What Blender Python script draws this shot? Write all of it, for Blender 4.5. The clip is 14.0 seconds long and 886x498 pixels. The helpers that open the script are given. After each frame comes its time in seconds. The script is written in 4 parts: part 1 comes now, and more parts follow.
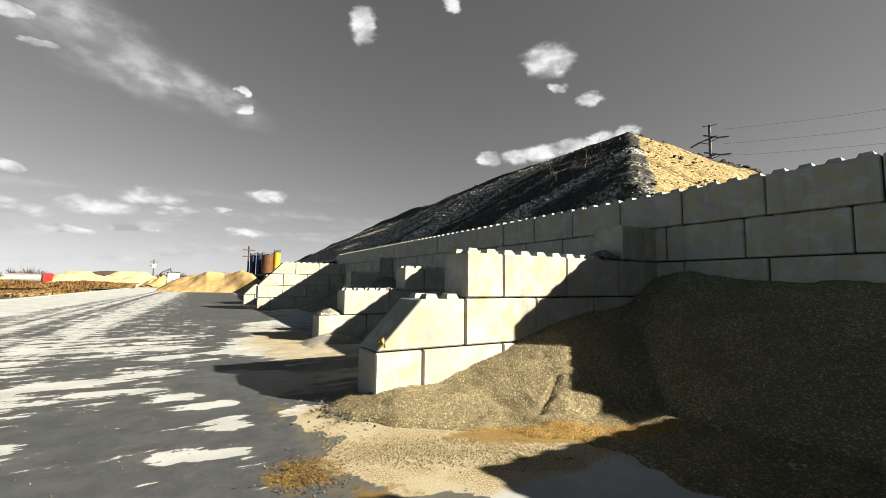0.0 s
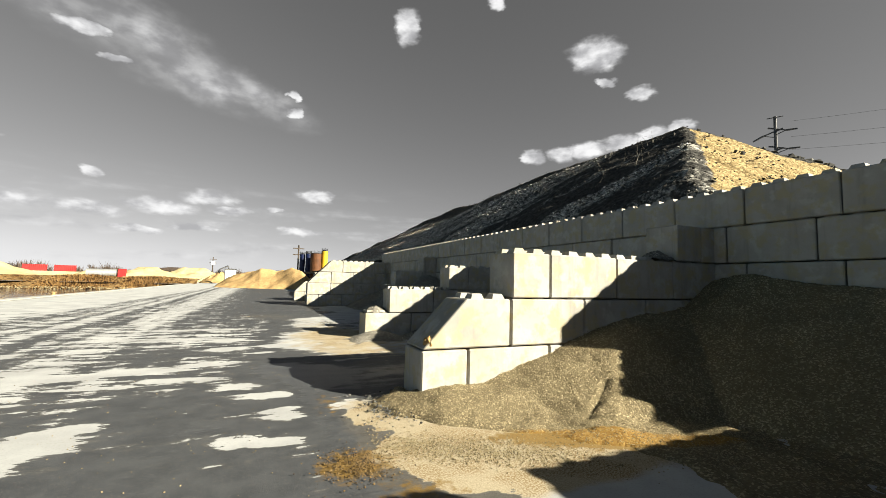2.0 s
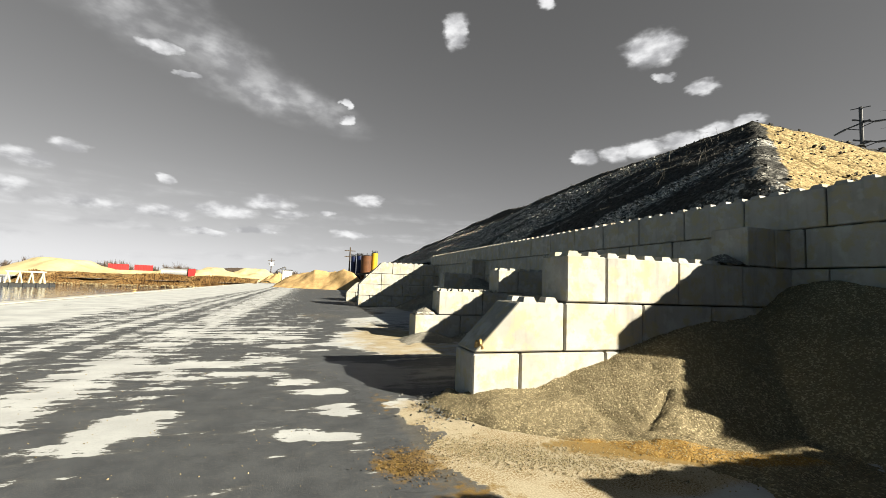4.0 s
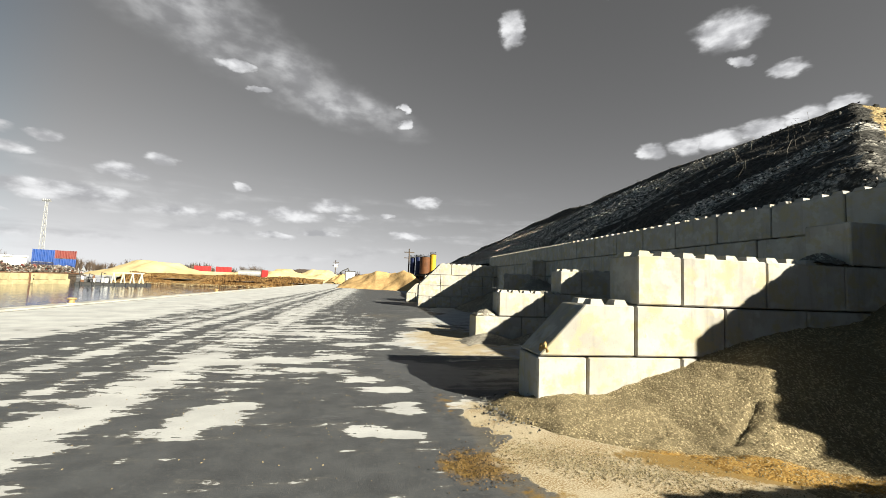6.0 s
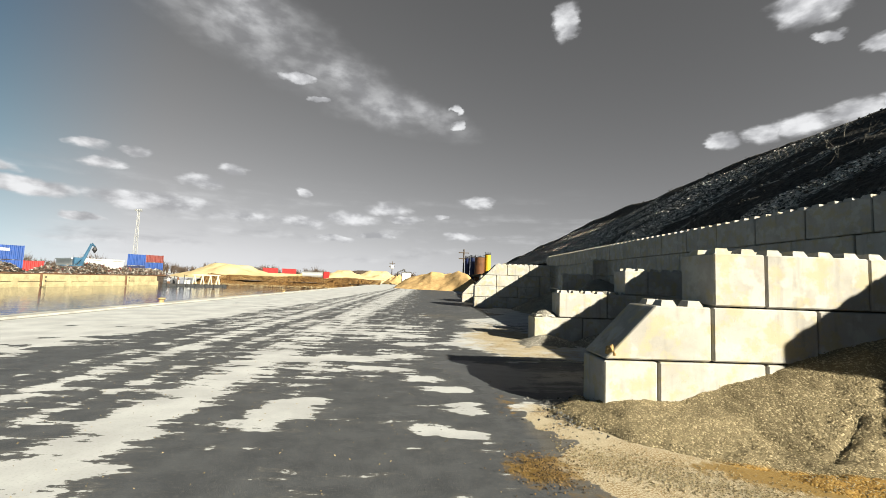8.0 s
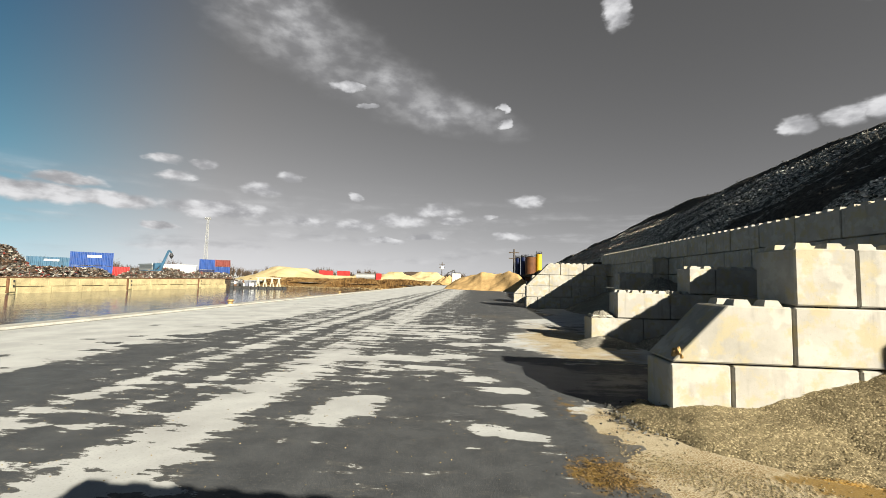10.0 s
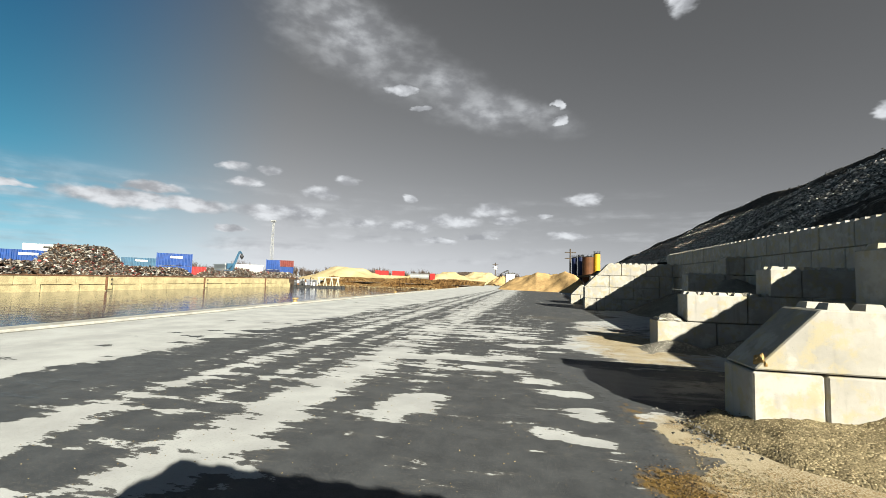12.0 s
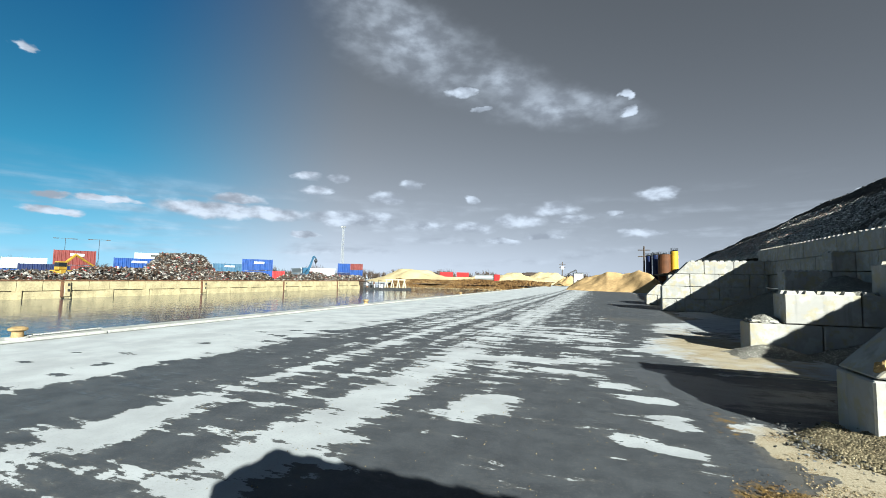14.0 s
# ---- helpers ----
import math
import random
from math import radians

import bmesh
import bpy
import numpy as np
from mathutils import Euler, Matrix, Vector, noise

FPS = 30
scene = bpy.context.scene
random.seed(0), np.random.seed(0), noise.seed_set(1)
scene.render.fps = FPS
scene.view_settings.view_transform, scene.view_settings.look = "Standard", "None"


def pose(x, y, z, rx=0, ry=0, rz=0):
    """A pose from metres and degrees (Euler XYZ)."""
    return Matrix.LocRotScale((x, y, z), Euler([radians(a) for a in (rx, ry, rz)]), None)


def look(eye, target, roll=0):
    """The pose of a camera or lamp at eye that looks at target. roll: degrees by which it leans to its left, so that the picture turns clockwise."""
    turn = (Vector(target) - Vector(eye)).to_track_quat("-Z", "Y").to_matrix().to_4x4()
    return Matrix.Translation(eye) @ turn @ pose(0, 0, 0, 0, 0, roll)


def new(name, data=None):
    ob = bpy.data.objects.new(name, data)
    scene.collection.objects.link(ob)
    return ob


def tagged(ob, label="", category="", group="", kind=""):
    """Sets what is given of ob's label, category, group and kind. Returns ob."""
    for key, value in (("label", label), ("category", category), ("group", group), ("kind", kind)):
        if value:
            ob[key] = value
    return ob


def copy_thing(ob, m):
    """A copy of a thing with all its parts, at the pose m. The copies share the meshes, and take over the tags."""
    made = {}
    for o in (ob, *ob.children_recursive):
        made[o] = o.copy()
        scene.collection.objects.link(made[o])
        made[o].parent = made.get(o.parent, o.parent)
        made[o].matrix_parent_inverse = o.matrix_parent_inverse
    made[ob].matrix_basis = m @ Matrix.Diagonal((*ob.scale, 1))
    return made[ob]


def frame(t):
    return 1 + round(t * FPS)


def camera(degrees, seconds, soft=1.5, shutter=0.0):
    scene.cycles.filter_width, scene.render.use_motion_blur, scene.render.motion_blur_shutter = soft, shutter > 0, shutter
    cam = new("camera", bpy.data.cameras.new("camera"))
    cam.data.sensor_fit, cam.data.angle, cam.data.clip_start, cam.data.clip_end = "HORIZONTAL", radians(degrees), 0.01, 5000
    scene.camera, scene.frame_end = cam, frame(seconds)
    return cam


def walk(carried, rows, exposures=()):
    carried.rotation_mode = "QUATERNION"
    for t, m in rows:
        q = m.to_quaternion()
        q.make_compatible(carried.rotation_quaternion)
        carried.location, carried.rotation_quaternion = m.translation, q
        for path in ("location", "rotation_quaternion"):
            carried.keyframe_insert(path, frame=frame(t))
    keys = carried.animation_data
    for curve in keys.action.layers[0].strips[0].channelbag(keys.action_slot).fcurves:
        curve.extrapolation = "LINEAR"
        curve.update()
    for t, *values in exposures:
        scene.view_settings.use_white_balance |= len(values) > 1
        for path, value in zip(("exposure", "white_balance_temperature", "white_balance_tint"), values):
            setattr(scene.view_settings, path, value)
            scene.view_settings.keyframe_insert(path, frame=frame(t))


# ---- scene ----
cam = camera(93.5, 14.0, soft=0.7)
PATH = [
    (0, (-0.084, -0.191, 1.835), (0.918, 1.531, 2.002), 0.6),
    (0.5, (-0.097, -0.197, 1.834), (0.862, 1.551, 1.998), 0.8),
    (1, (-0.111, -0.188, 1.833), (0.811, 1.579, 1.995), 1.0),
    (1.5, (-0.123, -0.192, 1.837), (0.755, 1.598, 1.997), 1.2),
    (2, (-0.143, -0.194, 1.837), (0.678, 1.623, 1.998), 1.4),
    (4.5, (-0.225, -0.169, 1.828), (0.318, 1.749, 1.994), 2.2),
    (5, (-0.242, -0.16, 1.829), (0.227, 1.777, 1.993), 2.2),
    (5.5, (-0.257, -0.154, 1.831), (0.147, 1.798, 1.993), 2.3),
    (6, (-0.276, -0.154, 1.83), (0.065, 1.81, 1.991), 2.3),
    (6.5, (-0.298, -0.148, 1.829), (-0.025, 1.827, 1.988), 2.3),
    (7, (-0.324, -0.148, 1.829), (-0.106, 1.834, 1.987), 2.2),
    (7.5, (-0.344, -0.153, 1.83), (-0.197, 1.835, 1.986), 2.1),
    (8, (-0.359, -0.157, 1.832), (-0.276, 1.835, 1.985), 2.1),
    (10.5, (-0.451, -0.188, 1.83), (-0.664, 1.795, 1.977), 1.5),
    (11, (-0.47, -0.186, 1.828), (-0.744, 1.789, 1.975), 1.6),
    (11.5, (-0.491, -0.199, 1.826), (-0.826, 1.767, 1.972), 1.7),
    (12, (-0.52, -0.21, 1.824), (-0.924, 1.744, 1.966), 1.8),
    (12.5, (-0.527, -0.215, 1.823), (-0.993, 1.725, 1.965), 1.7),
    (13, (-0.545, -0.227, 1.823), (-1.088, 1.693, 1.967), 1.5),
    (13.5, (-0.559, -0.245, 1.827), (-1.164, 1.656, 1.969), 1.3),
    (14, (-0.589, -0.266, 1.825), (-1.285, 1.603, 1.965), 1.1),
]
walk(cam, [(t, look(eye, target, roll)) for t, eye, target, roll in PATH],
     exposures=[(0.0, 1.98, 6500, 10), (5.0, 1.9, 6450, 10), (8.0, 1.8, 6400, 10), (10.5, 1.63, 6450, 11), (11.5, 1.66, 6350, 10), (12.5, 1.72, 6000, 8), (14.0, 1.76, 5400, 6)])

# ---- light ----
SUN_WAY = Vector((-1.5, 1.6, -1.0))          # the way the sunlight travels
sun_data = bpy.data.lights.new("sun", "SUN")
sun_data.energy, sun_data.angle, sun_data.color = 5.0, radians(0.5), (1.0, 0.925, 0.73)
sun = new("sun", sun_data)
sun.matrix_world = Matrix.Translation((30, -32, 40)) @ SUN_WAY.to_track_quat("-Z", "Y").to_matrix().to_4x4()

world = bpy.data.worlds.new("sky")
scene.world = world
world.use_nodes = True
wt = world.node_tree


def link(tree, a, b):
    tree.links.new(a, b)


def mth(tree, op, a, b=0.0, c=None, clamp=False):
    n = tree.nodes.new("ShaderNodeMath")
    n.operation, n.use_clamp = op, clamp
    for slot, v in zip(n.inputs, (a, b) if c is None else (a, b, c)):
        if isinstance(v, (int, float)):
            slot.default_value = v
        else:
            tree.links.new(v, slot)
    return n.outputs[0]


def vmath(tree, op, a, b=None):
    n = tree.nodes.new("ShaderNodeVectorMath")
    n.operation = op
    for slot, v in zip(n.inputs, (a, b)):
        if v is None:
            continue
        if isinstance(v, tuple):
            slot.default_value = v
        else:
            tree.links.new(v, slot)
    return n.outputs["Value"] if op in ("LENGTH", "DOT_PRODUCT") else n.outputs[0]


def mapr(tree, v, a, b, c=0.0, d=1.0, smooth=True):
    n = tree.nodes.new("ShaderNodeMapRange")
    n.interpolation_type = "SMOOTHSTEP" if smooth else "LINEAR"
    tree.links.new(v, n.inputs[0])
    for i, x in enumerate((a, b, c, d)):
        n.inputs[i + 1].default_value = x
    return n.outputs[0]


def noise_of(tree, vec, scale, detail=4.0, rough=0.55, out="Fac"):
    n = tree.nodes.new("ShaderNodeTexNoise")
    n.inputs["Scale"].default_value, n.inputs["Detail"].default_value, n.inputs["Roughness"].default_value = scale, detail, rough
    if vec is not None:
        tree.links.new(vec, n.inputs["Vector"])
    return n.outputs[out]


def mixc(tree, f, a, b, kind="MIX"):
    n = tree.nodes.new("ShaderNodeMix")
    n.data_type, n.blend_type = "RGBA", kind
    for slot, v in ((n.inputs["Factor"], f), (n.inputs[6], a), (n.inputs[7], b)):
        if isinstance(v, (int, float)):
            slot.default_value = v
        elif isinstance(v, tuple):
            slot.default_value = (*v, 1.0)
        else:
            tree.links.new(v, slot)
    return n.outputs[2]


def build_sky():
    t = wt
    for n in list(t.nodes):
        t.nodes.remove(n)
    out, bg = t.nodes.new("ShaderNodeOutputWorld"), t.nodes.new("ShaderNodeBackground")
    link(t, bg.outputs[0], out.inputs[0])
    sky = t.nodes.new("ShaderNodeTexSky")
    sky.sky_type, sky.sun_disc = "NISHITA", False
    sky.dust_density = 0.05
    sky.sun_elevation, sky.sun_rotation = math.atan2(1.0, math.hypot(1.5, 1.6)), math.atan2(1.5, -1.6)
    way = t.nodes.new("ShaderNodeTexCoord").outputs["Generated"]
    sep = t.nodes.new("ShaderNodeSeparateXYZ")
    link(t, way, sep.inputs[0])
    deg = 180 / math.pi
    az = mth(t, "MULTIPLY", mth(t, "ARCTAN2", mth(t, "MULTIPLY", sep.outputs[0], -1.0), sep.outputs[1]), deg)
    el = mth(t, "MULTIPLY", mth(t, "ARCSINE", sep.outputs[2]), deg)
    # clear sky: grey over the yard, turning blue over the water and behind
    bw = t.nodes.new("ShaderNodeRGBToBW")
    link(t, sky.outputs[0], bw.inputs[0])
    tone = t.nodes.new("ShaderNodeValToRGB")
    stops = ((0.0, (0.66, 1.0, 1.1)), (0.10, (0.48, 1.0, 1.18)), (0.35, (0.24, 0.94, 1.36)), (1.0, (0.14, 0.66, 1.5)))
    while len(tone.color_ramp.elements) < len(stops):
        tone.color_ramp.elements.new(0.5)
    for e, (at, col) in zip(tone.color_ramp.elements, stops):
        e.position, e.color = at, (*col, 1.0)
    link(t, mapr(t, el, 0.0, 36.0, smooth=False), tone.inputs[0])
    blues = mixc(t, 1.0, bw.outputs[0], tone.outputs[0], "MULTIPLY")
    side = mth(t, "ADD", az, mth(t, "MULTIPLY", el, 0.12))
    blue = mth(t, "MULTIPLY", mapr(t, side, 33.0, 64.0), mapr(t, az, 85.0, 120.0, 1.0, 0.4))
    blue = mth(t, "MAXIMUM", blue, mapr(t, az, -115.0, -85.0, 0.4, 0.0))
    blue = mth(t, "MAXIMUM", blue, mapr(t, el, 44.0, 62.0, 0.0, 0.4))
    clear = mixc(t, blue, bw.outputs[0], blues)
    grade = mth(t, "MULTIPLY", mapr(t, el, 0.0, 38.0, SKY_LOW, SKY_HIGH, smooth=False), mapr(t, el, 36.0, 58.0, 1.0, 0.12))
    clear = mixc(t, 1.0, clear, grade, "MULTIPLY")
    # clouds
    comb = t.nodes.new("ShaderNodeCombineXYZ")
    link(t, az, comb.inputs[0]), link(t, el, comb.inputs[1])
    flat = vmath(t, "MULTIPLY", comb.outputs[0], (0.55, 1.0, 1.0))
    warp = noise_of(t, flat, 0.32, 4.0, 0.6, "Color")
    warp = vmath(t, "SUBTRACT", warp, (0.5, 0.5, 0.5))
    spot = vmath(t, "ADD", comb.outputs[0], vmath(t, "MULTIPLY", warp, (4.5, 1.4, 0.0)))
    warp2 = vmath(t, "SUBTRACT", noise_of(t, flat, 1.1, 3.0, 0.5, "Color"), (0.5, 0.5, 0.5))
    spot = vmath(t, "ADD", spot, vmath(t, "MULTIPLY", warp2, (2.0, 0.8, 0.0)))
    fine = noise_of(t, flat, 0.6, 4.0, 0.5)
    puffs = None
    for group, gain in ((CLOUDS_HIGH, 1.0), (CLOUDS_RIDGE, 1.0), (CLOUDS_LOW, 0.8), (CLOUDS_FAR, 1.0)):
        for a, e, w, h in group:
            d = vmath(t, "LENGTH", vmath(t, "MULTIPLY", vmath(t, "SUBTRACT", spot, (a, e, 0.0)), (0.72 / w, 0.72 / h, 0.0)))
            m = mapr(t, d, 0.25, 1.25, gain, 0.0)
            puffs = m if puffs is None else mth(t, "MAXIMUM", puffs, m)
    puffs = mapr(t, mth(t, "MULTIPLY", puffs, mth(t, "ADD", fine, 0.55)), 0.14, 0.92)
    streak = None
    for a, e, w, h in CLOUD_STREAK:
        off = vmath(t, "SUBTRACT", spot, (a, e, 0.0))
        along = vmath(t, "DOT_PRODUCT", off, (0.96 / w, 0.27 / w, 0.0))
        across = vmath(t, "DOT_PRODUCT", off, (-0.27 / h, 0.96 / h, 0.0))
        d = mth(t, "SQRT", mth(t, "ADD", mth(t, "MULTIPLY", along, along), mth(t, "MULTIPLY", across, across)))
        m = mapr(t, d, 0.0, 1.5, 1.0, 0.0)
        streak = m if streak is None else mth(t, "MAXIMUM", streak, m)
    fibre = noise_of(t, vmath(t, "MULTIPLY", comb.outputs[0], (0.1, 0.3, 1.0)), 0.9, 4.0, 0.5)
    streak = mth(t, "MULTIPLY", streak, mapr(t, fibre, 0.25, 0.72, 0.22, 0.8))
    haze = mth(t, "MULTIPLY", mapr(t, noise_of(t, vmath(t, "MULTIPLY", comb.outputs[0], (0.06, 0.45, 1.0)), 1.0, 5.0), 0.45, 0.72, 0.0, 0.6),
               mth(t, "MULTIPLY", mapr(t, el, 0.5, 3.0), mapr(t, el, 6.0, 13.0, 1.0, 0.0)))
    cover = mth(t, "MAXIMUM", mth(t, "MAXIMUM", puffs, streak), haze)
    under = mixc(t, mapr(t, fine, 0.35, 0.7), CLOUD_DARK, CLOUD_LIGHT)
    total = mixc(t, cover, clear, under)
    link(t, total, bg.inputs[0])
    bg.inputs[1].default_value = SKY_STRENGTH


SKY_LOW, SKY_HIGH, SKY_STRENGTH = 0.36, 0.43, 0.0545
CLOUD_DARK, CLOUD_LIGHT = (2.2, 2.2, 2.25), (4.6, 4.6, 4.6)
# azimuth to the left of +y, elevation, half width and half height, in degrees
CLOUDS_HIGH = [(-18.5, 32.3, 1.6, 1.7), (-44.7, 28.4, 2.9, 1.6), (-50.0, 23.4, 1.5, 0.7), (-31.0, 35.2, 1.3, 0.8), (-45.9, 25.2, 0.9, 0.5),
               (18.3, 24.6, 2.3, 0.55), (15.6, 22.6, 1.1, 0.35), (-3.7, 22.8, 0.9, 0.5), (-3.5, 20.9, 1.1, 0.6), (67.4, 21.0, 0.7, 0.5)]
CLOUDS_RIDGE = [(-36.9, 16.9, 1.3, 0.9), (-40.5, 17.0, 1.7, 0.9), (-43.7, 17.4, 2.0, 1.0), (-47.5, 17.9, 2.2, 1.0), (-51.5, 18.5, 2.0, 0.9),
                (-54.5, 19.1, 1.4, 0.5)]
CLOUDS_LOW = [(-6.7, 10.8, 1.9, 0.8), (-1.9, 8.7, 0.7, 0.5), (-5.4, 6.1, 2.4, 0.5), (5.7, 9.5, 3.0, 0.8), (2.9, 8.2, 2.2, 0.5),
              (10.4, 8.0, 3.4, 0.8), (16.5, 6.9, 3.2, 0.8), (22.5, 7.2, 2.2, 0.6), (16.2, 10.9, 0.9, 0.5), (25.2, 12.6, 1.5, 0.6),
              (27.9, 10.6, 2.0, 0.7), (34.8, 12.8, 1.1, 0.5), (38.8, 12.9, 1.8, 0.6), (37.3, 11.1, 1.9, 0.5), (-25.0, 9.2, 0.8, 0.4)]
CLOUDS_FAR = [(49.5, 7.8, 5.4, 1.0), (43.5, 7.7, 3.6, 0.8), (33.5, 7.9, 5.4, 0.9), (59.2, 7.8, 2.6, 0.4), (63.6, 7.8, 1.4, 0.4),
              (63.8, 6.1, 2.0, 0.4), (38.5, 5.4, 1.6, 0.4), (12.5, 5.2, 2.2, 0.4), (7.0, 5.8, 2.4, 0.4), (47.0, 9.3, 3.0, 0.6)]
CLOUD_STREAK = [(0.0, 21.6, 6.0, 1.7), (6.5, 22.9, 7.0, 2.4), (13.0, 25.2, 7.5, 3.2), (20.0, 28.0, 8.0, 3.8), (28.0, 31.0, 9.0, 4.4)]
build_sky()

# ---- materials ----


def material(name):
    m = bpy.data.materials.new(name)
    m.use_nodes = True
    t = m.node_tree
    return m, t, t.nodes["Principled BSDF"]


def bump(t, bsdf, height, strength, dist):
    b = t.nodes.new("ShaderNodeBump")
    b.inputs["Strength"].default_value, b.inputs["Distance"].default_value = strength, dist
    link(t, height, b.inputs["Height"])
    link(t, b.outputs[0], bsdf.inputs["Normal"])


def place_of(t):
    return t.nodes.new("ShaderNodeNewGeometry").outputs["Position"]


def plain(name, base, rough=0.6, metal=0.0, vary=0.25, scale=3.0, tint=None, relief=0.0, island=0.0):
    """A worn surface of one colour: stains at a large and grain at a small scale."""
    m, t, b = material(name)
    p = place_of(t)
    f = mth(t, "ADD", mth(t, "MULTIPLY", noise_of(t, p, scale, 5.0), 0.6), mth(t, "MULTIPLY", noise_of(t, p, scale * 9, 3.0), 0.4))
    if island:
        rnd = t.nodes.new("ShaderNodeNewGeometry").outputs["Random Per Island"]
        f = mth(t, "ADD", mth(t, "MULTIPLY", f, 1 - island), mth(t, "MULTIPLY", rnd, island))
    lo = tuple(c * (1 - vary) for c in base)
    hi = tint or tuple(min(1, c * (1 + vary)) for c in base)
    link(t, mixc(t, mapr(t, f, 0.3, 0.7), lo, hi), b.inputs["Base Color"])
    b.inputs["Roughness"].default_value, b.inputs["Metallic"].default_value = rough, metal
    if name.endswith("paint"):
        b.inputs["Specular IOR Level"].default_value = 0.25
    elif rough > 0.8:
        b.inputs["Specular IOR Level"].default_value = 0.1
    if relief:
        bump(t, b, f, 0.6, relief)
    return m


def make_concrete():
    m, t, b = material("cast_concrete")
    p = place_of(t)
    rnd = t.nodes.new("ShaderNodeObjectInfo").outputs["Random"]
    big, fine = noise_of(t, p, 1.3, 5.0, 0.6), noise_of(t, p, 26.0, 4.0)
    base = mixc(t, mapr(t, big, 0.3, 0.7), (0.229, 0.22, 0.203), (0.319, 0.306, 0.284))
    base = mixc(t, mth(t, "MULTIPLY", rnd, 0.45), base, (0.319, 0.302, 0.284))
    drip = noise_of(t, vmath(t, "MULTIPLY", p, (6.0, 6.0, 0.55)), 1.0, 4.0)
    base = mixc(t, mapr(t, drip, 0.52, 0.74, 0.0, 0.45), base, (0.145, 0.138, 0.13))
    stain = mapr(t, noise_of(t, p, 2.7, 3.0), 0.52, 0.62, 0.0, 0.6)
    base = mixc(t, stain, base, (0.363, 0.354, 0.329))
    base = mixc(t, mapr(t, noise_of(t, p, 3.6, 5.0, 0.65), 0.47, 0.63, 0.0, 0.75), base, (0.3, 0.262, 0.17))
    pore = mapr(t, noise_of(t, p, 75.0, 2.0), 0.62, 0.75)
    base = mixc(t, mth(t, "MULTIPLY", pore, 0.3), base, (0.107, 0.103, 0.0993))
    link(t, base, b.inputs["Base Color"])
    b.inputs["Roughness"].default_value, b.inputs["Specular IOR Level"].default_value = 0.9, 0.15
    bump(t, b, mth(t, "SUBTRACT", mth(t, "ADD", mth(t, "MULTIPLY", fine, 0.4), mth(t, "MULTIPLY", big, 0.6)), mth(t, "MULTIPLY", pore, 0.5)), 0.5, 0.008)
    return m


def make_ground():
    """Concrete slab yard: dry pale patches, wet dark ones that shine or paint in wall shade, and sand swept over it."""
    m, t, b = material("yard_concrete")
    p = place_of(t)
    dry, sand = t.nodes.new("ShaderNodeAttribute"), t.nodes.new("ShaderNodeAttribute")
    dry.attribute_name, sand.attribute_name = "dry", "sand"
    flat = vmath(t, "MULTIPLY", p, (0.62, 2.3, 1.0))
    n1 = noise_of(t, flat, 1.5, 8.0, 0.62)
    n2 = noise_of(t, vmath(t, "MULTIPLY", p, (2.6, 0.35, 1.0)), 1.3, 4.0)
    n3 = noise_of(t, vmath(t, "MULTIPLY", p, (1.0, 2.4, 1.0)), 5.0, 6.0, 0.7)
    n1 = mth(t, "ADD", n1, mth(t, "MULTIPLY", mth(t, "SUBTRACT", n3, 0.5), 0.42))
    f = mth(t, "ADD", dry.outputs["Fac"], mth(t, "ADD", mth(t, "MULTIPLY", mth(t, "SUBTRACT", n1, 0.5), 3.3), mth(t, "MULTIPLY", mth(t, "SUBTRACT", n2, 0.5), 1.0)))
    mask = mapr(t, f, 0.47, 0.55)
    damp = mapr(t, f, 0.2, 0.5)
    deep = mapr(t, f, -1.0, -0.4, 1.0, 0.0)
    grain = noise_of(t, p, 38.0, 4.0, 0.65)
    cloudy = noise_of(t, p, 0.9, 5.0)
    pale = mixc(t, mapr(t, cloudy, 0.3, 0.7), (0.3, 0.308, 0.318), (0.395, 0.408, 0.42))
    pale = mixc(t, mapr(t, grain, 0.5, 0.72, 0.0, 0.35), pale, (0.221, 0.211, 0.182))
    wet = mixc(t, mapr(t, noise_of(t, p, 2.3, 6.0, 0.7), 0.3, 0.7), (0.041, 0.044, 0.05), (0.066, 0.07, 0.077))
    wet = mixc(t, mapr(t, grain, 0.52, 0.68, 0.0, 0.55), wet, (0.115, 0.112, 0.105))
    wet = mixc(t, mth(t, "MULTIPLY", damp, 0.4), wet, (0.105, 0.1, 0.09))
    base = mixc(t, mask, wet, pale)
    sn = mth(t, "ADD", sand.outputs["Fac"], mth(t, "MULTIPLY", mth(t, "SUBTRACT", noise_of(t, p, 2.2, 6.0, 0.6), 0.5), 0.9))
    sandy = mapr(t, sn, 0.35, 0.75)
    tan = mixc(t, mapr(t, noise_of(t, p, 1.7, 4.0), 0.4, 0.62), (0.286, 0.234, 0.15), (0.176, 0.111, 0.0358))
    tan = mixc(t, mapr(t, noise_of(t, p, 55.0, 3.0), 0.42, 0.6), tan, (0.364, 0.315, 0.221))
    base = mixc(t, mth(t, "MULTIPLY", sandy, mth(t, "ADD", mth(t, "MULTIPLY", mask, 0.8), 0.12)), base, tan)
    mud_or_sun = t.nodes.new("ShaderNodeAttribute")
    mud_or_sun.attribute_name = "mud_or_sun"
    mn = mth(t, "ADD", mud_or_sun.outputs["Fac"], mth(t, "MULTIPLY", mth(t, "SUBTRACT", noise_of(t, p, 6.0, 7.0, 0.7), 0.5), 1.9))
    base = mixc(t, mapr(t, mn, 0.35, 0.8, 0.0, 0.85), base, mixc(t, grain, (0.0845, 0.0468, 0.0078), (0.247, 0.153, 0.0358)))
    link(t, base, b.inputs["Base Color"])
    rough = mth(t, "ADD", mth(t, "MULTIPLY", mask, 0.32), mth(t, "MULTIPLY", mapr(t, grain, 0.3, 0.7), 0.12))
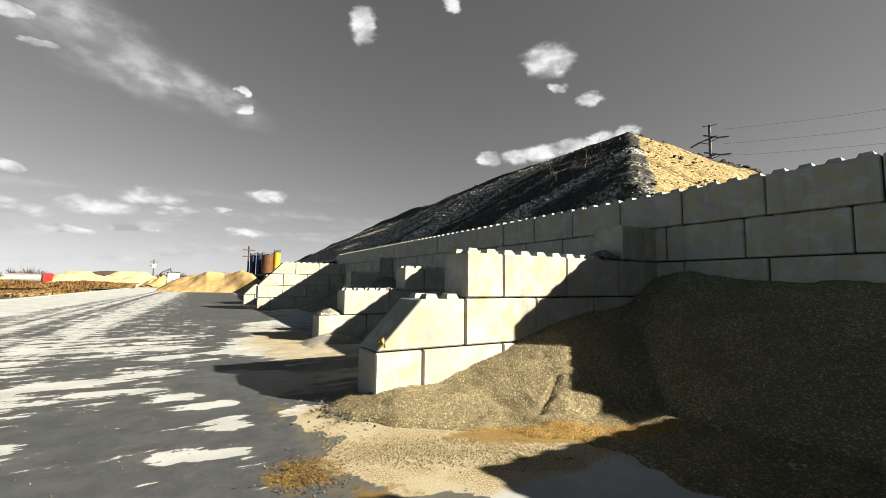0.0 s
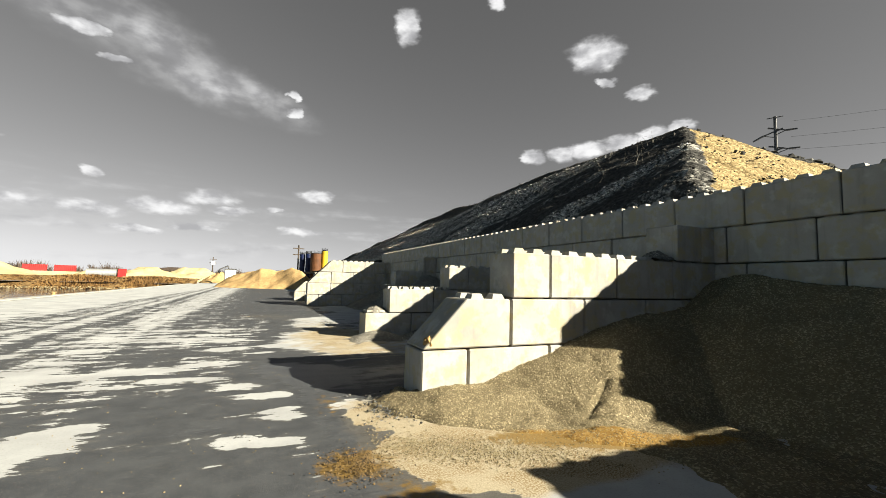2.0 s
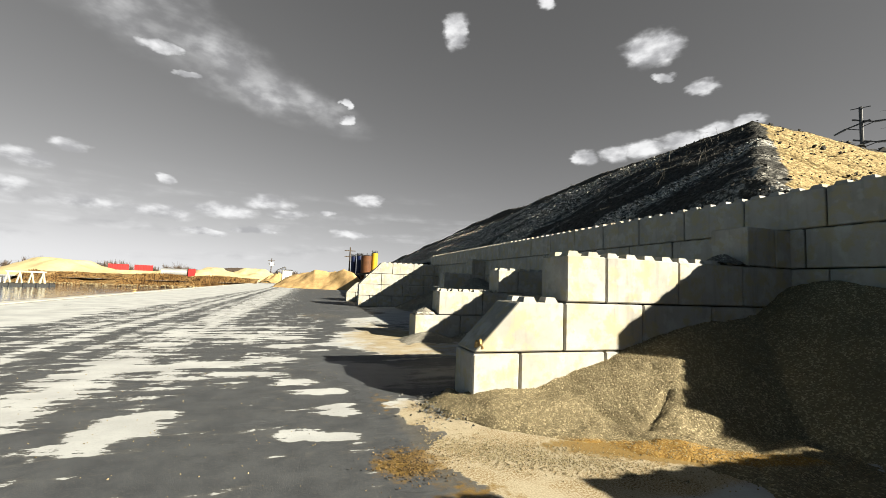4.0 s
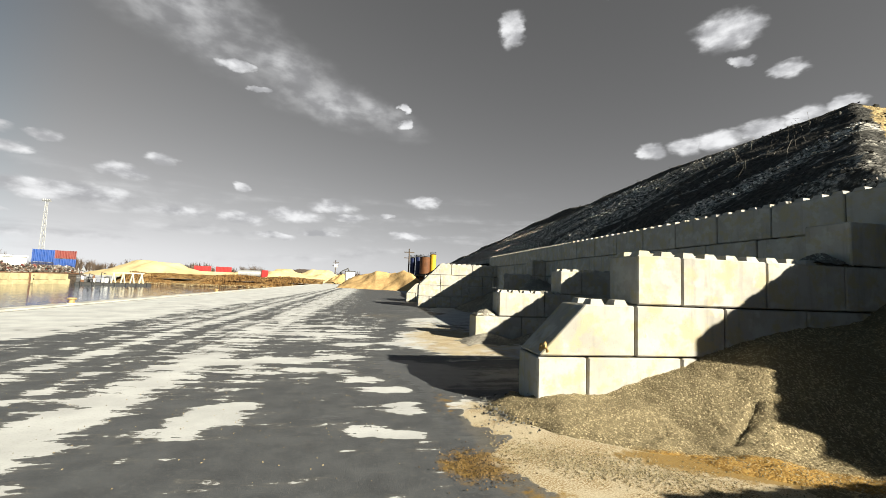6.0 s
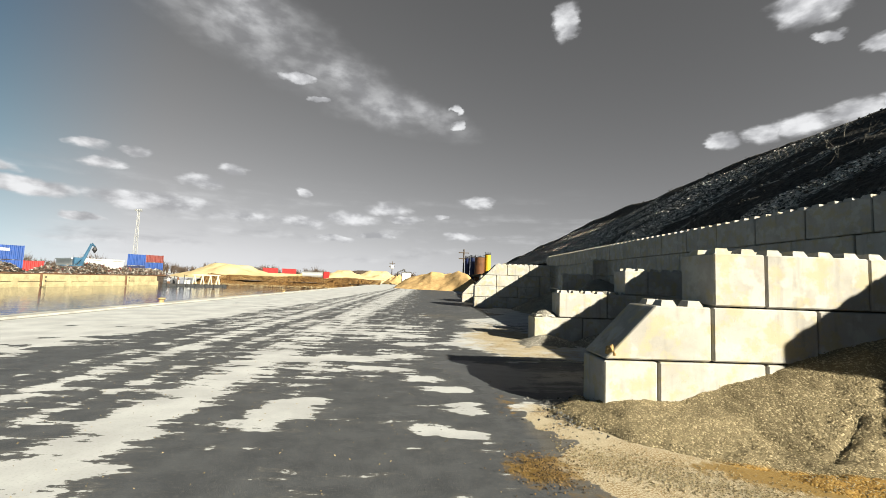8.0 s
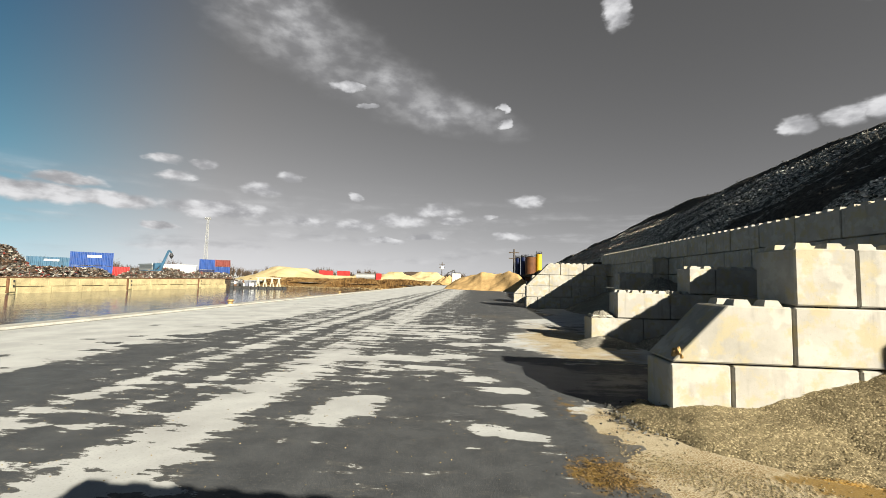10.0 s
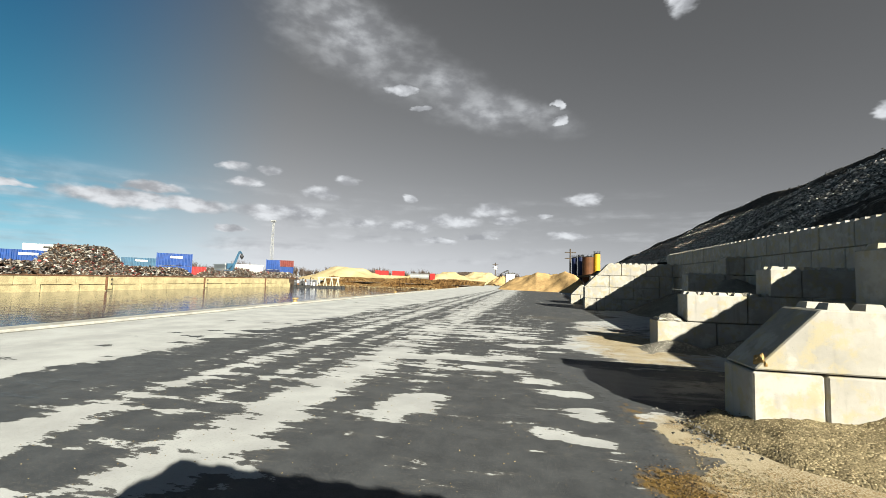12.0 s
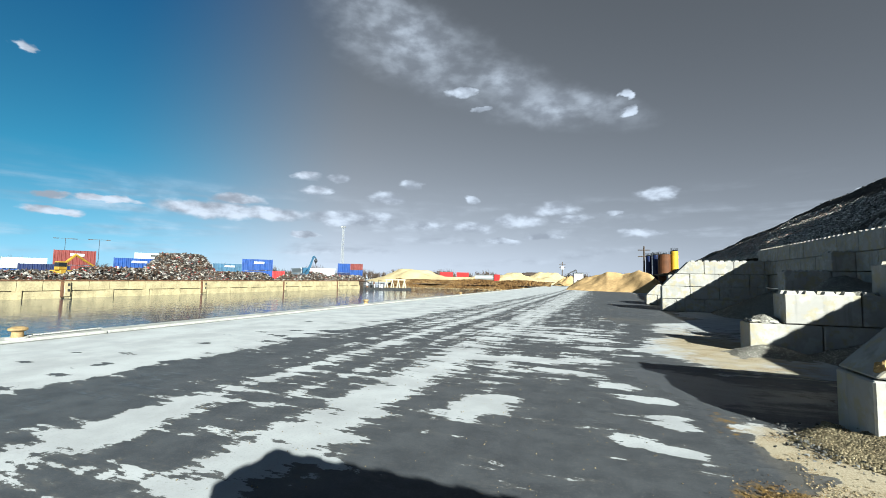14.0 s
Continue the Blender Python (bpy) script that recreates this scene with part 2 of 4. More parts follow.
    rough = mth(t, "ADD", mth(t, "SUBTRACT", rough, mth(t, "MULTIPLY", deep, 0.2)), 0.56)
    link(t, rough, b.inputs["Roughness"])
    b.inputs["Specular IOR Level"].default_value = 0.13
    h = mth(t, "MULTIPLY", mth(t, "ADD", grain, noise_of(t, p, 110.0, 2.0)), mth(t, "SUBTRACT", 1.0, mth(t, "MULTIPLY", deep, 0.92)))
    bump(t, b, h, 0.55, 0.006)
    return m


def make_gravel(name, lo, hi, pale, scale=42.0, depth=0.03, earth=(0.111, 0.0618, 0.013), light_earth=(0.273, 0.182, 0.0585)):
    """Loose stones: a tone for each, lumps at a larger scale, and rusty mud where the attribute says so."""
    m, t, b = material(name)
    p = place_of(t)
    v = t.nodes.new("ShaderNodeTexVoronoi")
    v.inputs["Scale"].default_value = scale
    link(t, p, v.inputs["Vector"])
    bwn = t.nodes.new("ShaderNodeRGBToBW")
    link(t, v.outputs["Color"], bwn.inputs[0])
    lumps = noise_of(t, p, scale * 0.22, 4.0, 0.7)
    base = mixc(t, mth(t, "ADD", mth(t, "MULTIPLY", bwn.outputs[0], 0.7), mth(t, "MULTIPLY", mth(t, "SUBTRACT", lumps, 0.35), 0.9), clamp=True), lo, hi)
    base = mixc(t, mapr(t, bwn.outputs[0], 0.66, 0.85), base, pale)
    base = mixc(t, mapr(t, noise_of(t, p, 0.9, 5.0), 0.35, 0.7, 0.0, 0.45), base, lo)
    mud_or_sun = t.nodes.new("ShaderNodeAttribute")
    mud_or_sun.attribute_name = "mud_or_sun"
    mn = mth(t, "ADD", mud_or_sun.outputs["Fac"], mth(t, "MULTIPLY", mth(t, "SUBTRACT", noise_of(t, p, 4.0, 6.0, 0.65), 0.5), 0.8))
    base = mixc(t, mapr(t, mn, 0.35, 0.8, 0.0, 0.85), base, mixc(t, bwn.outputs[0], earth, light_earth))
    link(t, base, b.inputs["Base Color"])
    b.inputs["Roughness"].default_value, b.inputs["Specular IOR Level"].default_value = 0.95, 0.1
    h = mth(t, "ADD", mth(t, "SUBTRACT", 1.0, v.outputs["Distance"]), mth(t, "MULTIPLY", lumps, 1.6))
    bump(t, b, h, 0.9, depth)
    return m


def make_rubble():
    """Dark soil with broken stones lying on it where the attribute says so, and sunlight painted yellow on the sunlit
    end.
    """
    m, t, b = material("crushed_rubble")
    p = place_of(t)
    tones, dists = [], []
    for scale in (7.0, 17.0):
        v = t.nodes.new("ShaderNodeTexVoronoi")
        v.inputs["Scale"].default_value = scale
        link(t, vmath(t, "ADD", p, vmath(t, "MULTIPLY", noise_of(t, p, scale * 0.6, 3.0, 0.6, "Color"), (0.12, 0.12, 0.12))), v.inputs["Vector"])
        grey = t.nodes.new("ShaderNodeRGBToBW")
        link(t, v.outputs["Color"], grey.inputs[0])
        tones.append(grey.outputs[0]), dists.append(v.outputs["Distance"])
    tone = mth(t, "ADD", mth(t, "MULTIPLY", tones[0], 0.5), mth(t, "MULTIPLY", tones[1], 0.5))
    stony = t.nodes.new("ShaderNodeAttribute")
    stony.attribute_name = "stony"
    some = mth(t, "ADD", stony.outputs["Fac"], mth(t, "MULTIPLY", mth(t, "SUBTRACT", noise_of(t, p, 3.5, 6.0, 0.7), 0.5), 1.6))
    soil_or_sun = mixc(t, mapr(t, noise_of(t, p, 5.0, 6.0, 0.7), 0.35, 0.68), (0.02, 0.0195, 0.019), (0.066, 0.064, 0.06))
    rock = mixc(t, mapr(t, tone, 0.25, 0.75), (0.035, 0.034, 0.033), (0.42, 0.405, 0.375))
    base = mixc(t, mapr(t, some, 0.3, 0.7), soil_or_sun, rock)
    mud_or_sun = t.nodes.new("ShaderNodeAttribute")
    mud_or_sun.attribute_name = "mud_or_sun"
    mn = mth(t, "ADD", mud_or_sun.outputs["Fac"], mth(t, "MULTIPLY", mth(t, "SUBTRACT", noise_of(t, p, 4.0, 6.0, 0.65), 0.5), 0.5))
    # Yellow tones that put the sunshine into the end's colour.
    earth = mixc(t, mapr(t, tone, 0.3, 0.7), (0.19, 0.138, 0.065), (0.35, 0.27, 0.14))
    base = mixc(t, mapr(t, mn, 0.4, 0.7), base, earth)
    link(t, base, b.inputs["Base Color"])
    b.inputs["Roughness"].default_value, b.inputs["Specular IOR Level"].default_value = 0.95, 0.1
    h = mth(t, "ADD", mth(t, "SUBTRACT", 1.0, dists[0]), mth(t, "MULTIPLY", noise_of(t, p, 6.0, 6.0, 0.7), 1.5))
    bump(t, b, h, 0.9, 0.06)
    return m


def make_water():
    m, t, b = material("harbour_water")
    p = place_of(t)
    b.inputs["Base Color"].default_value = (0.010, 0.03, 0.065, 1)
    b.inputs["Roughness"].default_value = 0.06
    h = mth(t, "ADD", noise_of(t, vmath(t, "MULTIPLY", p, (0.5, 1.3, 1.0)), 0.9, 4.0), mth(t, "MULTIPLY", noise_of(t, p, 4.0, 3.0), 0.25))
    bump(t, b, h, 0.4, 0.07)
    return m


def make_scrap():
    """Scrap metal: each piece its own tone, from soot black over rust and grey to bare bright sheet."""
    m, t, b = material("scrap_metal")
    rnd = t.nodes.new("ShaderNodeNewGeometry").outputs["Random Per Island"]
    tone = t.nodes.new("ShaderNodeValToRGB")
    tone.color_ramp.interpolation = "CONSTANT"
    stops = ((0.0, (0.012, 0.011, 0.01)), (0.34, (0.05, 0.028, 0.016)), (0.5, (0.1, 0.055, 0.03)), (0.62, (0.1, 0.095, 0.09)),
             (0.78, (0.26, 0.24, 0.21)), (0.9, (0.42, 0.4, 0.37)), (0.965, (0.2, 0.025, 0.02)))
    while len(tone.color_ramp.elements) < len(stops):
        tone.color_ramp.elements.new(0.5)
    for e, (at, col) in zip(tone.color_ramp.elements, stops):
        e.position, e.color = at, (*col, 1.0)
    link(t, rnd, tone.inputs[0])
    dirt = mapr(t, noise_of(t, place_of(t), 1.4, 5.0), 0.4, 0.7, 0.0, 0.5)
    link(t, mixc(t, dirt, tone.outputs[0], (0.06, 0.038, 0.024)), b.inputs["Base Color"])
    b.inputs["Roughness"].default_value, b.inputs["Metallic"].default_value = 0.6, 0.1
    return m


CONCRETE, YARD, WATER = make_concrete(), make_ground(), make_water()
GRAVEL = make_gravel("gravel", (0.1, 0.082, 0.05), (0.235, 0.192, 0.115), (0.38, 0.32, 0.205), 50.0, 0.011, (0.15, 0.075, 0.012), (0.32, 0.2, 0.055))
GREY_GRAVEL = make_gravel("grey_gravel", (0.07, 0.065, 0.056), (0.24, 0.225, 0.195), (0.4, 0.38, 0.33), 40.0, 0.014)
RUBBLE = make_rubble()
PALE_RUBBLE = plain("pale_rubble", (0.48, 0.47, 0.45), 0.9, 0, 0.4, 5.0, island=0.8)
GREY_RUBBLE = plain("grey_rubble", (0.1, 0.098, 0.092), 0.9, 0, 0.6, 5.0, island=0.8)
BRICK_RUBBLE = plain("brick_rubble", (0.4, 0.3, 0.25), 0.9, 0, 0.5, 5.0, island=0.8)
SAND = plain("yellow_sand", (0.35, 0.235, 0.11), 0.95, 0, 0.28, 0.35, relief=0.12)
PALE_SAND = plain("pale_sand", (0.36, 0.29, 0.165), 0.95, 0, 0.2, 0.2, relief=0.1)
STONE = plain("loose_stone", (0.225, 0.184, 0.112), 0.9, 0, 0.4, 6.0, island=0.8)
COPING = plain("quay_concrete", (0.299, 0.293, 0.273), 0.85, 0, 0.25, 1.2)
MUD_STONE = plain("muddy_stone", (0.0975, 0.0553, 0.013), 0.8, 0, 0.7, 6.0, tint=(0.169, 0.107, 0.0358), island=0.8)
PILING = plain("cream_quay_wall", (0.3, 0.25, 0.14), 0.8, 0, 0.35, 0.8)
BOLLARD = plain("worn_bollard_paint", (0.24, 0.165, 0.075), 0.7, 0, 0.5, 5.0)
RUST = plain("rusty_steel", (0.104, 0.0488, 0.0228), 0.8, 0.2, 0.5, 2.0)
STEEL = plain("dark_steel", (0.039, 0.039, 0.0423), 0.5, 0.5, 0.4, 2.0)
GALV = plain("galvanised_steel", (0.358, 0.364, 0.37), 0.45, 0.6, 0.2, 2.0)
BLUE = plain("blue_paint", (0.005, 0.034, 0.16), 0.5, 0, 0.3, 1.0)
NAVY = plain("navy_paint", (0.00325, 0.0091, 0.0455), 0.5, 0, 0.3, 1.0)
CYAN = plain("light_blue_paint", (0.026, 0.0715, 0.124), 0.5, 0, 0.3, 1.0)
RED = plain("red_paint", (0.234, 0.013, 0.013), 0.5, 0, 0.3, 1.0)
MAROON = plain("faded_red_paint", (0.111, 0.0195, 0.0156), 0.55, 0, 0.3, 1.0)
WHITE = plain("white_paint", (0.358, 0.358, 0.351), 0.5, 0, 0.12, 1.0)
YELLOW = plain("yellow_paint", (0.273, 0.163, 0.0195), 0.5, 0, 0.25, 1.0)
CREAM = plain("cream_steel_paint", (0.4, 0.36, 0.26), 0.6, 0, 0.2, 2.0)
BLACK = plain("black_rubber", (0.013, 0.013, 0.013), 0.8, 0, 0.3, 3.0)
SCRAP = make_scrap()
REED = plain("dry_reeds", (0.0553, 0.026, 0.00975), 0.95, 0, 0.6, 0.5, tint=(0.163, 0.0943, 0.0358), island=0.6)
BANK_EARTH = plain("bank_earth", (0.085, 0.038, 0.016), 0.95, 0, 0.6, 0.9, tint=(0.27, 0.18, 0.08))
TWIG = plain("bare_twigs", (0.065, 0.0488, 0.039), 0.95, 0, 0.4, 1.0, island=0.5)
WEED = plain("dry_weed", (0.13, 0.122, 0.105), 0.95, 0, 0.4, 4.0, island=0.5)
WOOD = plain("weathered_timber", (0.0585, 0.0455, 0.0358), 0.9, 0, 0.4, 4.0)
GLASS = plain("dark_glass", (0.013, 0.0163, 0.0195), 0.08, 0, 0.1, 4.0)

# ---- building helpers ----


def mesh_of(bm, name, mat):
    me = bpy.data.meshes.new(name)
    bm.to_mesh(me)
    bm.free()
    me.materials.append(mat)
    return me


def part(name, bm, mat, parent, label="", m=None):
    ob = new(name, mesh_of(bm, name, mat) if isinstance(bm, bmesh.types.BMesh) else bm)
    ob.parent = parent
    if m is not None:
        ob.matrix_basis = m
    return tagged(ob, label)


def thing(name, m, label, category, group="", kind=""):
    ob = new(name)
    ob.matrix_basis = m
    ob.empty_display_size = 0.2
    return tagged(ob, label, category, group, kind)


def add_box(bm, x0, x1, y0, y1, z0, z1, bevel=0.0):
    made = bmesh.ops.create_cube(bm, size=1.0)["verts"]
    for v in made:
        v.co = Vector(((x0 + x1) / 2 + v.co.x * (x1 - x0), (y0 + y1) / 2 + v.co.y * (y1 - y0), (z0 + z1) / 2 + v.co.z * (z1 - z0)))
    if bevel:
        edges = list({e for v in made for e in v.link_edges})
        bmesh.ops.bevel(bm, geom=edges, offset=bevel, segments=1, affect="EDGES")
    return bm


def box(x0, x1, y0, y1, z0, z1, bevel=0.0):
    return add_box(bmesh.new(), x0, x1, y0, y1, z0, z1, bevel)


def add_cone(bm, p, q, r0, r1, seg=8):
    p, q = Vector(p), Vector(q)
    turn = (q - p).to_track_quat("Z", "Y").to_matrix().to_4x4()
    bmesh.ops.create_cone(bm, cap_ends=True, segments=seg, radius1=r0, radius2=r1, depth=(q - p).length,
                          matrix=Matrix.Translation((p + q) / 2) @ turn)
    return bm


def rod(p, q, r0, r1=None, seg=8):
    return add_cone(bmesh.new(), p, q, r0, r0 if r1 is None else r1, seg)


def soup(name, verts, faces, mat, label, category, kind="stuff", smooth=False):
    me = bpy.data.meshes.new(name)
    me.from_pydata(verts, [], faces)
    me.materials.append(mat)
    if smooth:
        me.polygons.foreach_set("use_smooth", [True] * len(me.polygons))
    me.update()
    return tagged(new(name, me), label, category, kind=kind)


OCTA = np.array([(1, 0, 0), (0.3, 0.95, 0.1), (-0.9, 0.4, -0.1), (-0.5, -0.9, 0.1), (0.6, -0.8, -0.05), (0.1, 0.1, 0.75), (0, -0.1, -0.6)])
OCTA_F = [(0, 1, 5), (1, 2, 5), (2, 3, 5), (3, 4, 5), (4, 0, 5), (1, 0, 6), (2, 1, 6), (3, 2, 6), (4, 3, 6), (0, 4, 6)]


def stones(name, places, sizes, mat, label, category, seed=1):
    """Many loose broken stones as one mesh."""
    rng = np.random.default_rng(seed)
    verts, faces = [], []
    for (x, y, z), s in zip(places, sizes):
        a, k = rng.uniform(0, 6.283), len(verts)
        shape = OCTA * rng.uniform(0.6, 1.25, (7, 3)) * s * 0.5
        shape = shape @ np.array(Euler((rng.uniform(-0.6, 0.6), rng.uniform(-0.6, 0.6), a)).to_matrix()).T
        verts.extend((shape + (x, y, z)).tolist())
        faces.extend([tuple(i + k for i in f) for f in OCTA_F])
    return soup(name, verts, faces, mat, label, category)


def smooth01(v):
    v = np.clip(v, 0, 1)
    return v * v * (3 - 2 * v)


def fbm(x, y, scale, octaves=4, seed=0.0):
    out = np.zeros(x.shape)
    flat_x, flat_y, res = x.ravel(), y.ravel(), out.ravel()
    for i in range(flat_x.size):
        res[i] = noise.fractal(Vector((flat_x[i] * scale, flat_y[i] * scale, seed)), 1.0, 2.0, octaves)
    return res.reshape(x.shape)


def sheet(name, xs, ys, height, mat, smooth=True, keep=None):
    """A height field over the lines xs and ys; cells for which keep is false are left out."""
    gx, gy = np.meshgrid(xs, ys, indexing="ij")
    gz = height(gx, gy)
    nx, ny = gx.shape
    verts = np.stack([gx, gy, gz], -1).reshape(-1, 3)
    i, j = np.meshgrid(np.arange(nx - 1), np.arange(ny - 1), indexing="ij")
    a = i * ny + j
    faces = np.stack([a, a + ny, a + ny + 1, a + 1], -1).reshape(-1, 4)
    if keep is not None:
        cx, cy = (gx[:-1, :-1] + gx[1:, 1:]) / 2, (gy[:-1, :-1] + gy[1:, 1:]) / 2
        faces = faces[keep(cx, cy, gz[:-1, :-1]).ravel()]
    me = bpy.data.meshes.new(name)
    me.from_pydata(verts.tolist(), [], faces.tolist())
    me.materials.append(mat)
    if smooth:
        me.polygons.foreach_set("use_smooth", [True] * len(me.polygons))
    me.update()
    return new(name, me), verts

# ---- ground, basin and quays ----
QUAY_X, FAR_X, BASIN_END, WATER_Z = -14.6, -64.0, 122.0, -1.6
WALL_X = 9.19


def gauss(x, y, cx, cy, rx, ry, turn=0.0):
    c, s = math.cos(turn), math.sin(turn)
    u, v = (x - cx) * c + (y - cy) * s, -(x - cx) * s + (y - cy) * c
    return np.exp(-(u / rx) ** 2 - (v / ry) ** 2)


# dry patches on the wet lane: centre, half width, half depth, turn, strength
PATCHES = [(-2.2, 5.75, 0.42, 0.72, -0.25, 1.7), (-0.1, 5.08, 0.65, 0.17, -0.35, 1.75), (0.3, 6.1, 0.35, 0.3, 0.0, 1.3), (0.2, 7.1, 0.5, 0.25, 0.0, 1.5),
           (0.1, 7.9, 0.8, 0.3, 0.0, 0.9), (-1.0, 8.6, 0.8, 0.25, 0.0, 0.6), (-2.3, 8.3, 0.6, 0.3, 0.0, 0.7), (-2.0, 9.6, 0.8, 0.3, 0.0, 0.7),
           (-1.9, 14.0, 0.9, 0.5, 0.0, 0.6), (-0.5, 13.3, 0.7, 0.5, 0.0, 0.5), (-5.9, 3.0, 0.45, 1.4, 0.1, 0.6), (-3.0, 3.6, 0.5, 0.6, 0.0, 0.3),
           (0.1, 3.3, 0.6, 0.16, 0.0, 1.0), (0.35, 5.75, 0.22, 0.12, 0.0, 0.9), (0.15, 6.9, 0.5, 0.22, 0.2, 0.7)]

spots = random.Random(17)
for _ in range(26):
    PATCHES.append((spots.uniform(-2.8, 0.9), spots.uniform(6.6, 17.0), spots.uniform(0.3, 0.75), spots.uniform(0.16, 0.34), spots.uniform(-0.1, 0.1), spots.uniform(0.5, 0.9)))
for _ in range(60):
    PATCHES.append((-8.6 - 4.2 * spots.random() ** 1.6, spots.uniform(3.0, 28.0), spots.uniform(0.12, 0.28), spots.uniform(0.1, 0.18), spots.uniform(-0.1, 0.1), -spots.uniform(1.2, 2.2)))


def dryness_and_shade(x, y):
    f = 0.12 - 0.22 * smooth01((8.5 - y) / 2.5) * smooth01((x + 3.2) / 0.5)
    f = f + 0.95 * smooth01((-8.4 + 0.03 * np.maximum(y - 20, 0) - x) / 0.7)
    f = f + 0.5 * smooth01((-9.6 - x) / 1.5)
    mid = -3.8 + 0.004 * np.clip(y, 0, 60)
    wide = 0.42 + 0.016 * np.clip(y, 0, 60)
    f = f + (0.82 - 0.3 * smooth01((y - 6) / 8)) * np.exp(-((x - mid) / wide) ** 4)
    f = f + 0.65 * np.exp(-((x + 6.05) / 0.3) ** 2) + 0.35 * np.exp(-((x + 4.95) / 0.16) ** 2) + 0.4 * np.exp(-((x + 6.9) / 0.14) ** 2)
    f = f + 0.12 * smooth01((y - 8) / 8) * smooth01((1.5 - x) / 1.5)
    f = f + 0.2 * smooth01((y - 9) / 9) * smooth01((-6.4 - x) / 0.5)
    f = f - 0.55 * gauss(x, y, -7.5, 4.0, 0.8, 4.0) - 0.12 * gauss(x, y, -7.3, 12.0, 0.9, 4.0)
    edge = np.interp(y, (2.4, 3.0, 3.4, 3.65, 4.1, 4.5, 4.8, 5.25, 5.5, 5.9, 6.5, 8.0, 11.7, 14.0, 17.0, 20.0, 24.0, 40.0), (2.6, 1.9, 1.45, 1.35, 0.95, 1.25, 1.4, 1.2, 0.98, 1.05, 0.92, 1.15, 1.25, 0.7, 1.2, 2.2, 3.6, 5.0))
    edge = edge + 0.07 * np.sin(y * 7.0) + 0.05 * np.sin(y * 13.0 + 1.0)
    far = smooth01((y - 6.5) / 3.0)
    edge = edge + far * (0.45 * np.sin(y * 0.85 + 0.6) + 0.3 * np.sin(y * 2.3 + 2.0))
    rim = (-0.75 + 0.55 * far) + (2.3 - 0.9 * far) * smooth01((x - edge) / (0.24 + 1.1 * far) + 0.5)
    zone = smooth01((x - 0.55) / 0.45) * (1 - far) + far * smooth01((x - edge + 1.4) / 1.4)
    f = f - 0.3 * smooth01((y - 17) / 10) * smooth01((x + 2.0) / 2.0)
    f = f * (1 - zone) + rim * zone
    f = f - 1.6 * gauss(x, y, 0.75, 8.5, 0.62, 1.75, 0.33)
    f = f - 0.5 * gauss(x, y, 4.0, 2.0, 2.2, 1.2)
    # First two terms paint the bay walls' shade into the slab as wetness.
    f = f - 2.4 * gauss(x, y, 2.7, 8.0, 2.0, 1.9) - 0.8 * gauss(x, y, 4.0, 17.5, 2.2, 2.6, -0.4) - 0.5 * gauss(x, y, 2.0, 26.0, 2.5, 2.0)
    for cx, cy, rx, ry, turn, k in PATCHES:
        f = f + k * gauss(x, y, cx, cy, rx, ry, turn)
    return f


def sandiness(x, y):
    f = 0.95 * smooth01((x - 0.7) / 0.8) * smooth01((6.8 - y) / 1.2) * smooth01((y - 2.6) / 0.6)
    f = f + 0.75 * gauss(x, y, 3.0, 14.2, 1.1, 0.9) + 0.5 * gauss(x, y, 0.2, 22.0, 2.0, 2.5) + 0.4 * gauss(x, y, -7.0, 24.0, 1.5, 4.0)
    return f + 0.75 * gauss(x, y, 2.6, 13.0, 2.2, 7.5)


def muddiness(x, y):
    f = 1.1 * gauss(x, y, 0.9, 4.1, 0.42, 0.36) + 0.7 * gauss(x, y, 1.3, 3.3, 0.5, 0.3) + 2.1 * gauss(x, y, 3.9, 3.66, 1.4, 0.24, -0.42)
    return f + 0.55 * gauss(x, y, 1.0, 6.2, 0.3, 0.8) + 0.35 * gauss(x, y, 0.3, 22.0, 1.5, 0.6) + 0.4 * gauss(x, y, -4.2, 12.0, 0.9, 0.4)


def build_ground():
    fine_x = np.arange(QUAY_X + 0.0, 10.01, 0.2)
    xs = np.unique(np.round(np.concatenate([[-3500, -1200, -400, -160, -90, FAR_X, -40, -25], fine_x, [14, 25, 60, 150, 400, 1200, 3500]]), 3))
    fine_y = np.arange(-2.0, 32.0, 0.2)
    ys = np.unique(np.round(np.concatenate([[-3500, -900, -200, -60, -20, -8], fine_y, np.arange(32, 72, 1.0), [80, 95, 110, BASIN_END, 150, 250, 500, 1200, 4000]]), 3))
    ob, verts = sheet("ground", xs, ys, lambda x, y: np.zeros(x.shape), YARD,
                      keep=lambda x, y, z: ~((x > FAR_X) & (x < QUAY_X) & (y < BASIN_END)))
    for name, fn in (("dry", dryness_and_shade), ("sand", sandiness), ("mud_or_sun", muddiness)):
        at = ob.data.attributes.new(name, "FLOAT", "POINT")
        at.data.foreach_set("value", fn(verts[:, 0], verts[:, 1]).astype(np.float32))
    tagged(ob, "concrete yard with dry pale, wet dark and painted shade patches", "ground", kind="structure")


build_ground()

water, _ = sheet("water", [FAR_X - 1, -40, QUAY_X + 0.3], [-900, -100, 0, 60, BASIN_END + 3], lambda x, y: np.full(x.shape, WATER_Z), WATER)
tagged(water, "calm dark harbour water with small ripples", "water", kind="structure")

quay = thing("quay_edge", Matrix(), "pale concrete quay edge with a raised kerb above the water", "quay", kind="structure")
part("quay_face", box(QUAY_X - 0.25, QUAY_X - 0.002, -300, BASIN_END, -4, -0.02), COPING, quay)
y = -40.0
while y < BASIN_END - 2:
    part("kerb_stone", box(QUAY_X - 0.3, QUAY_X + 0.42, y + 0.01, y + 5.99, 0.004, 0.1, 0.025), COPING, quay)
    y += 6.0


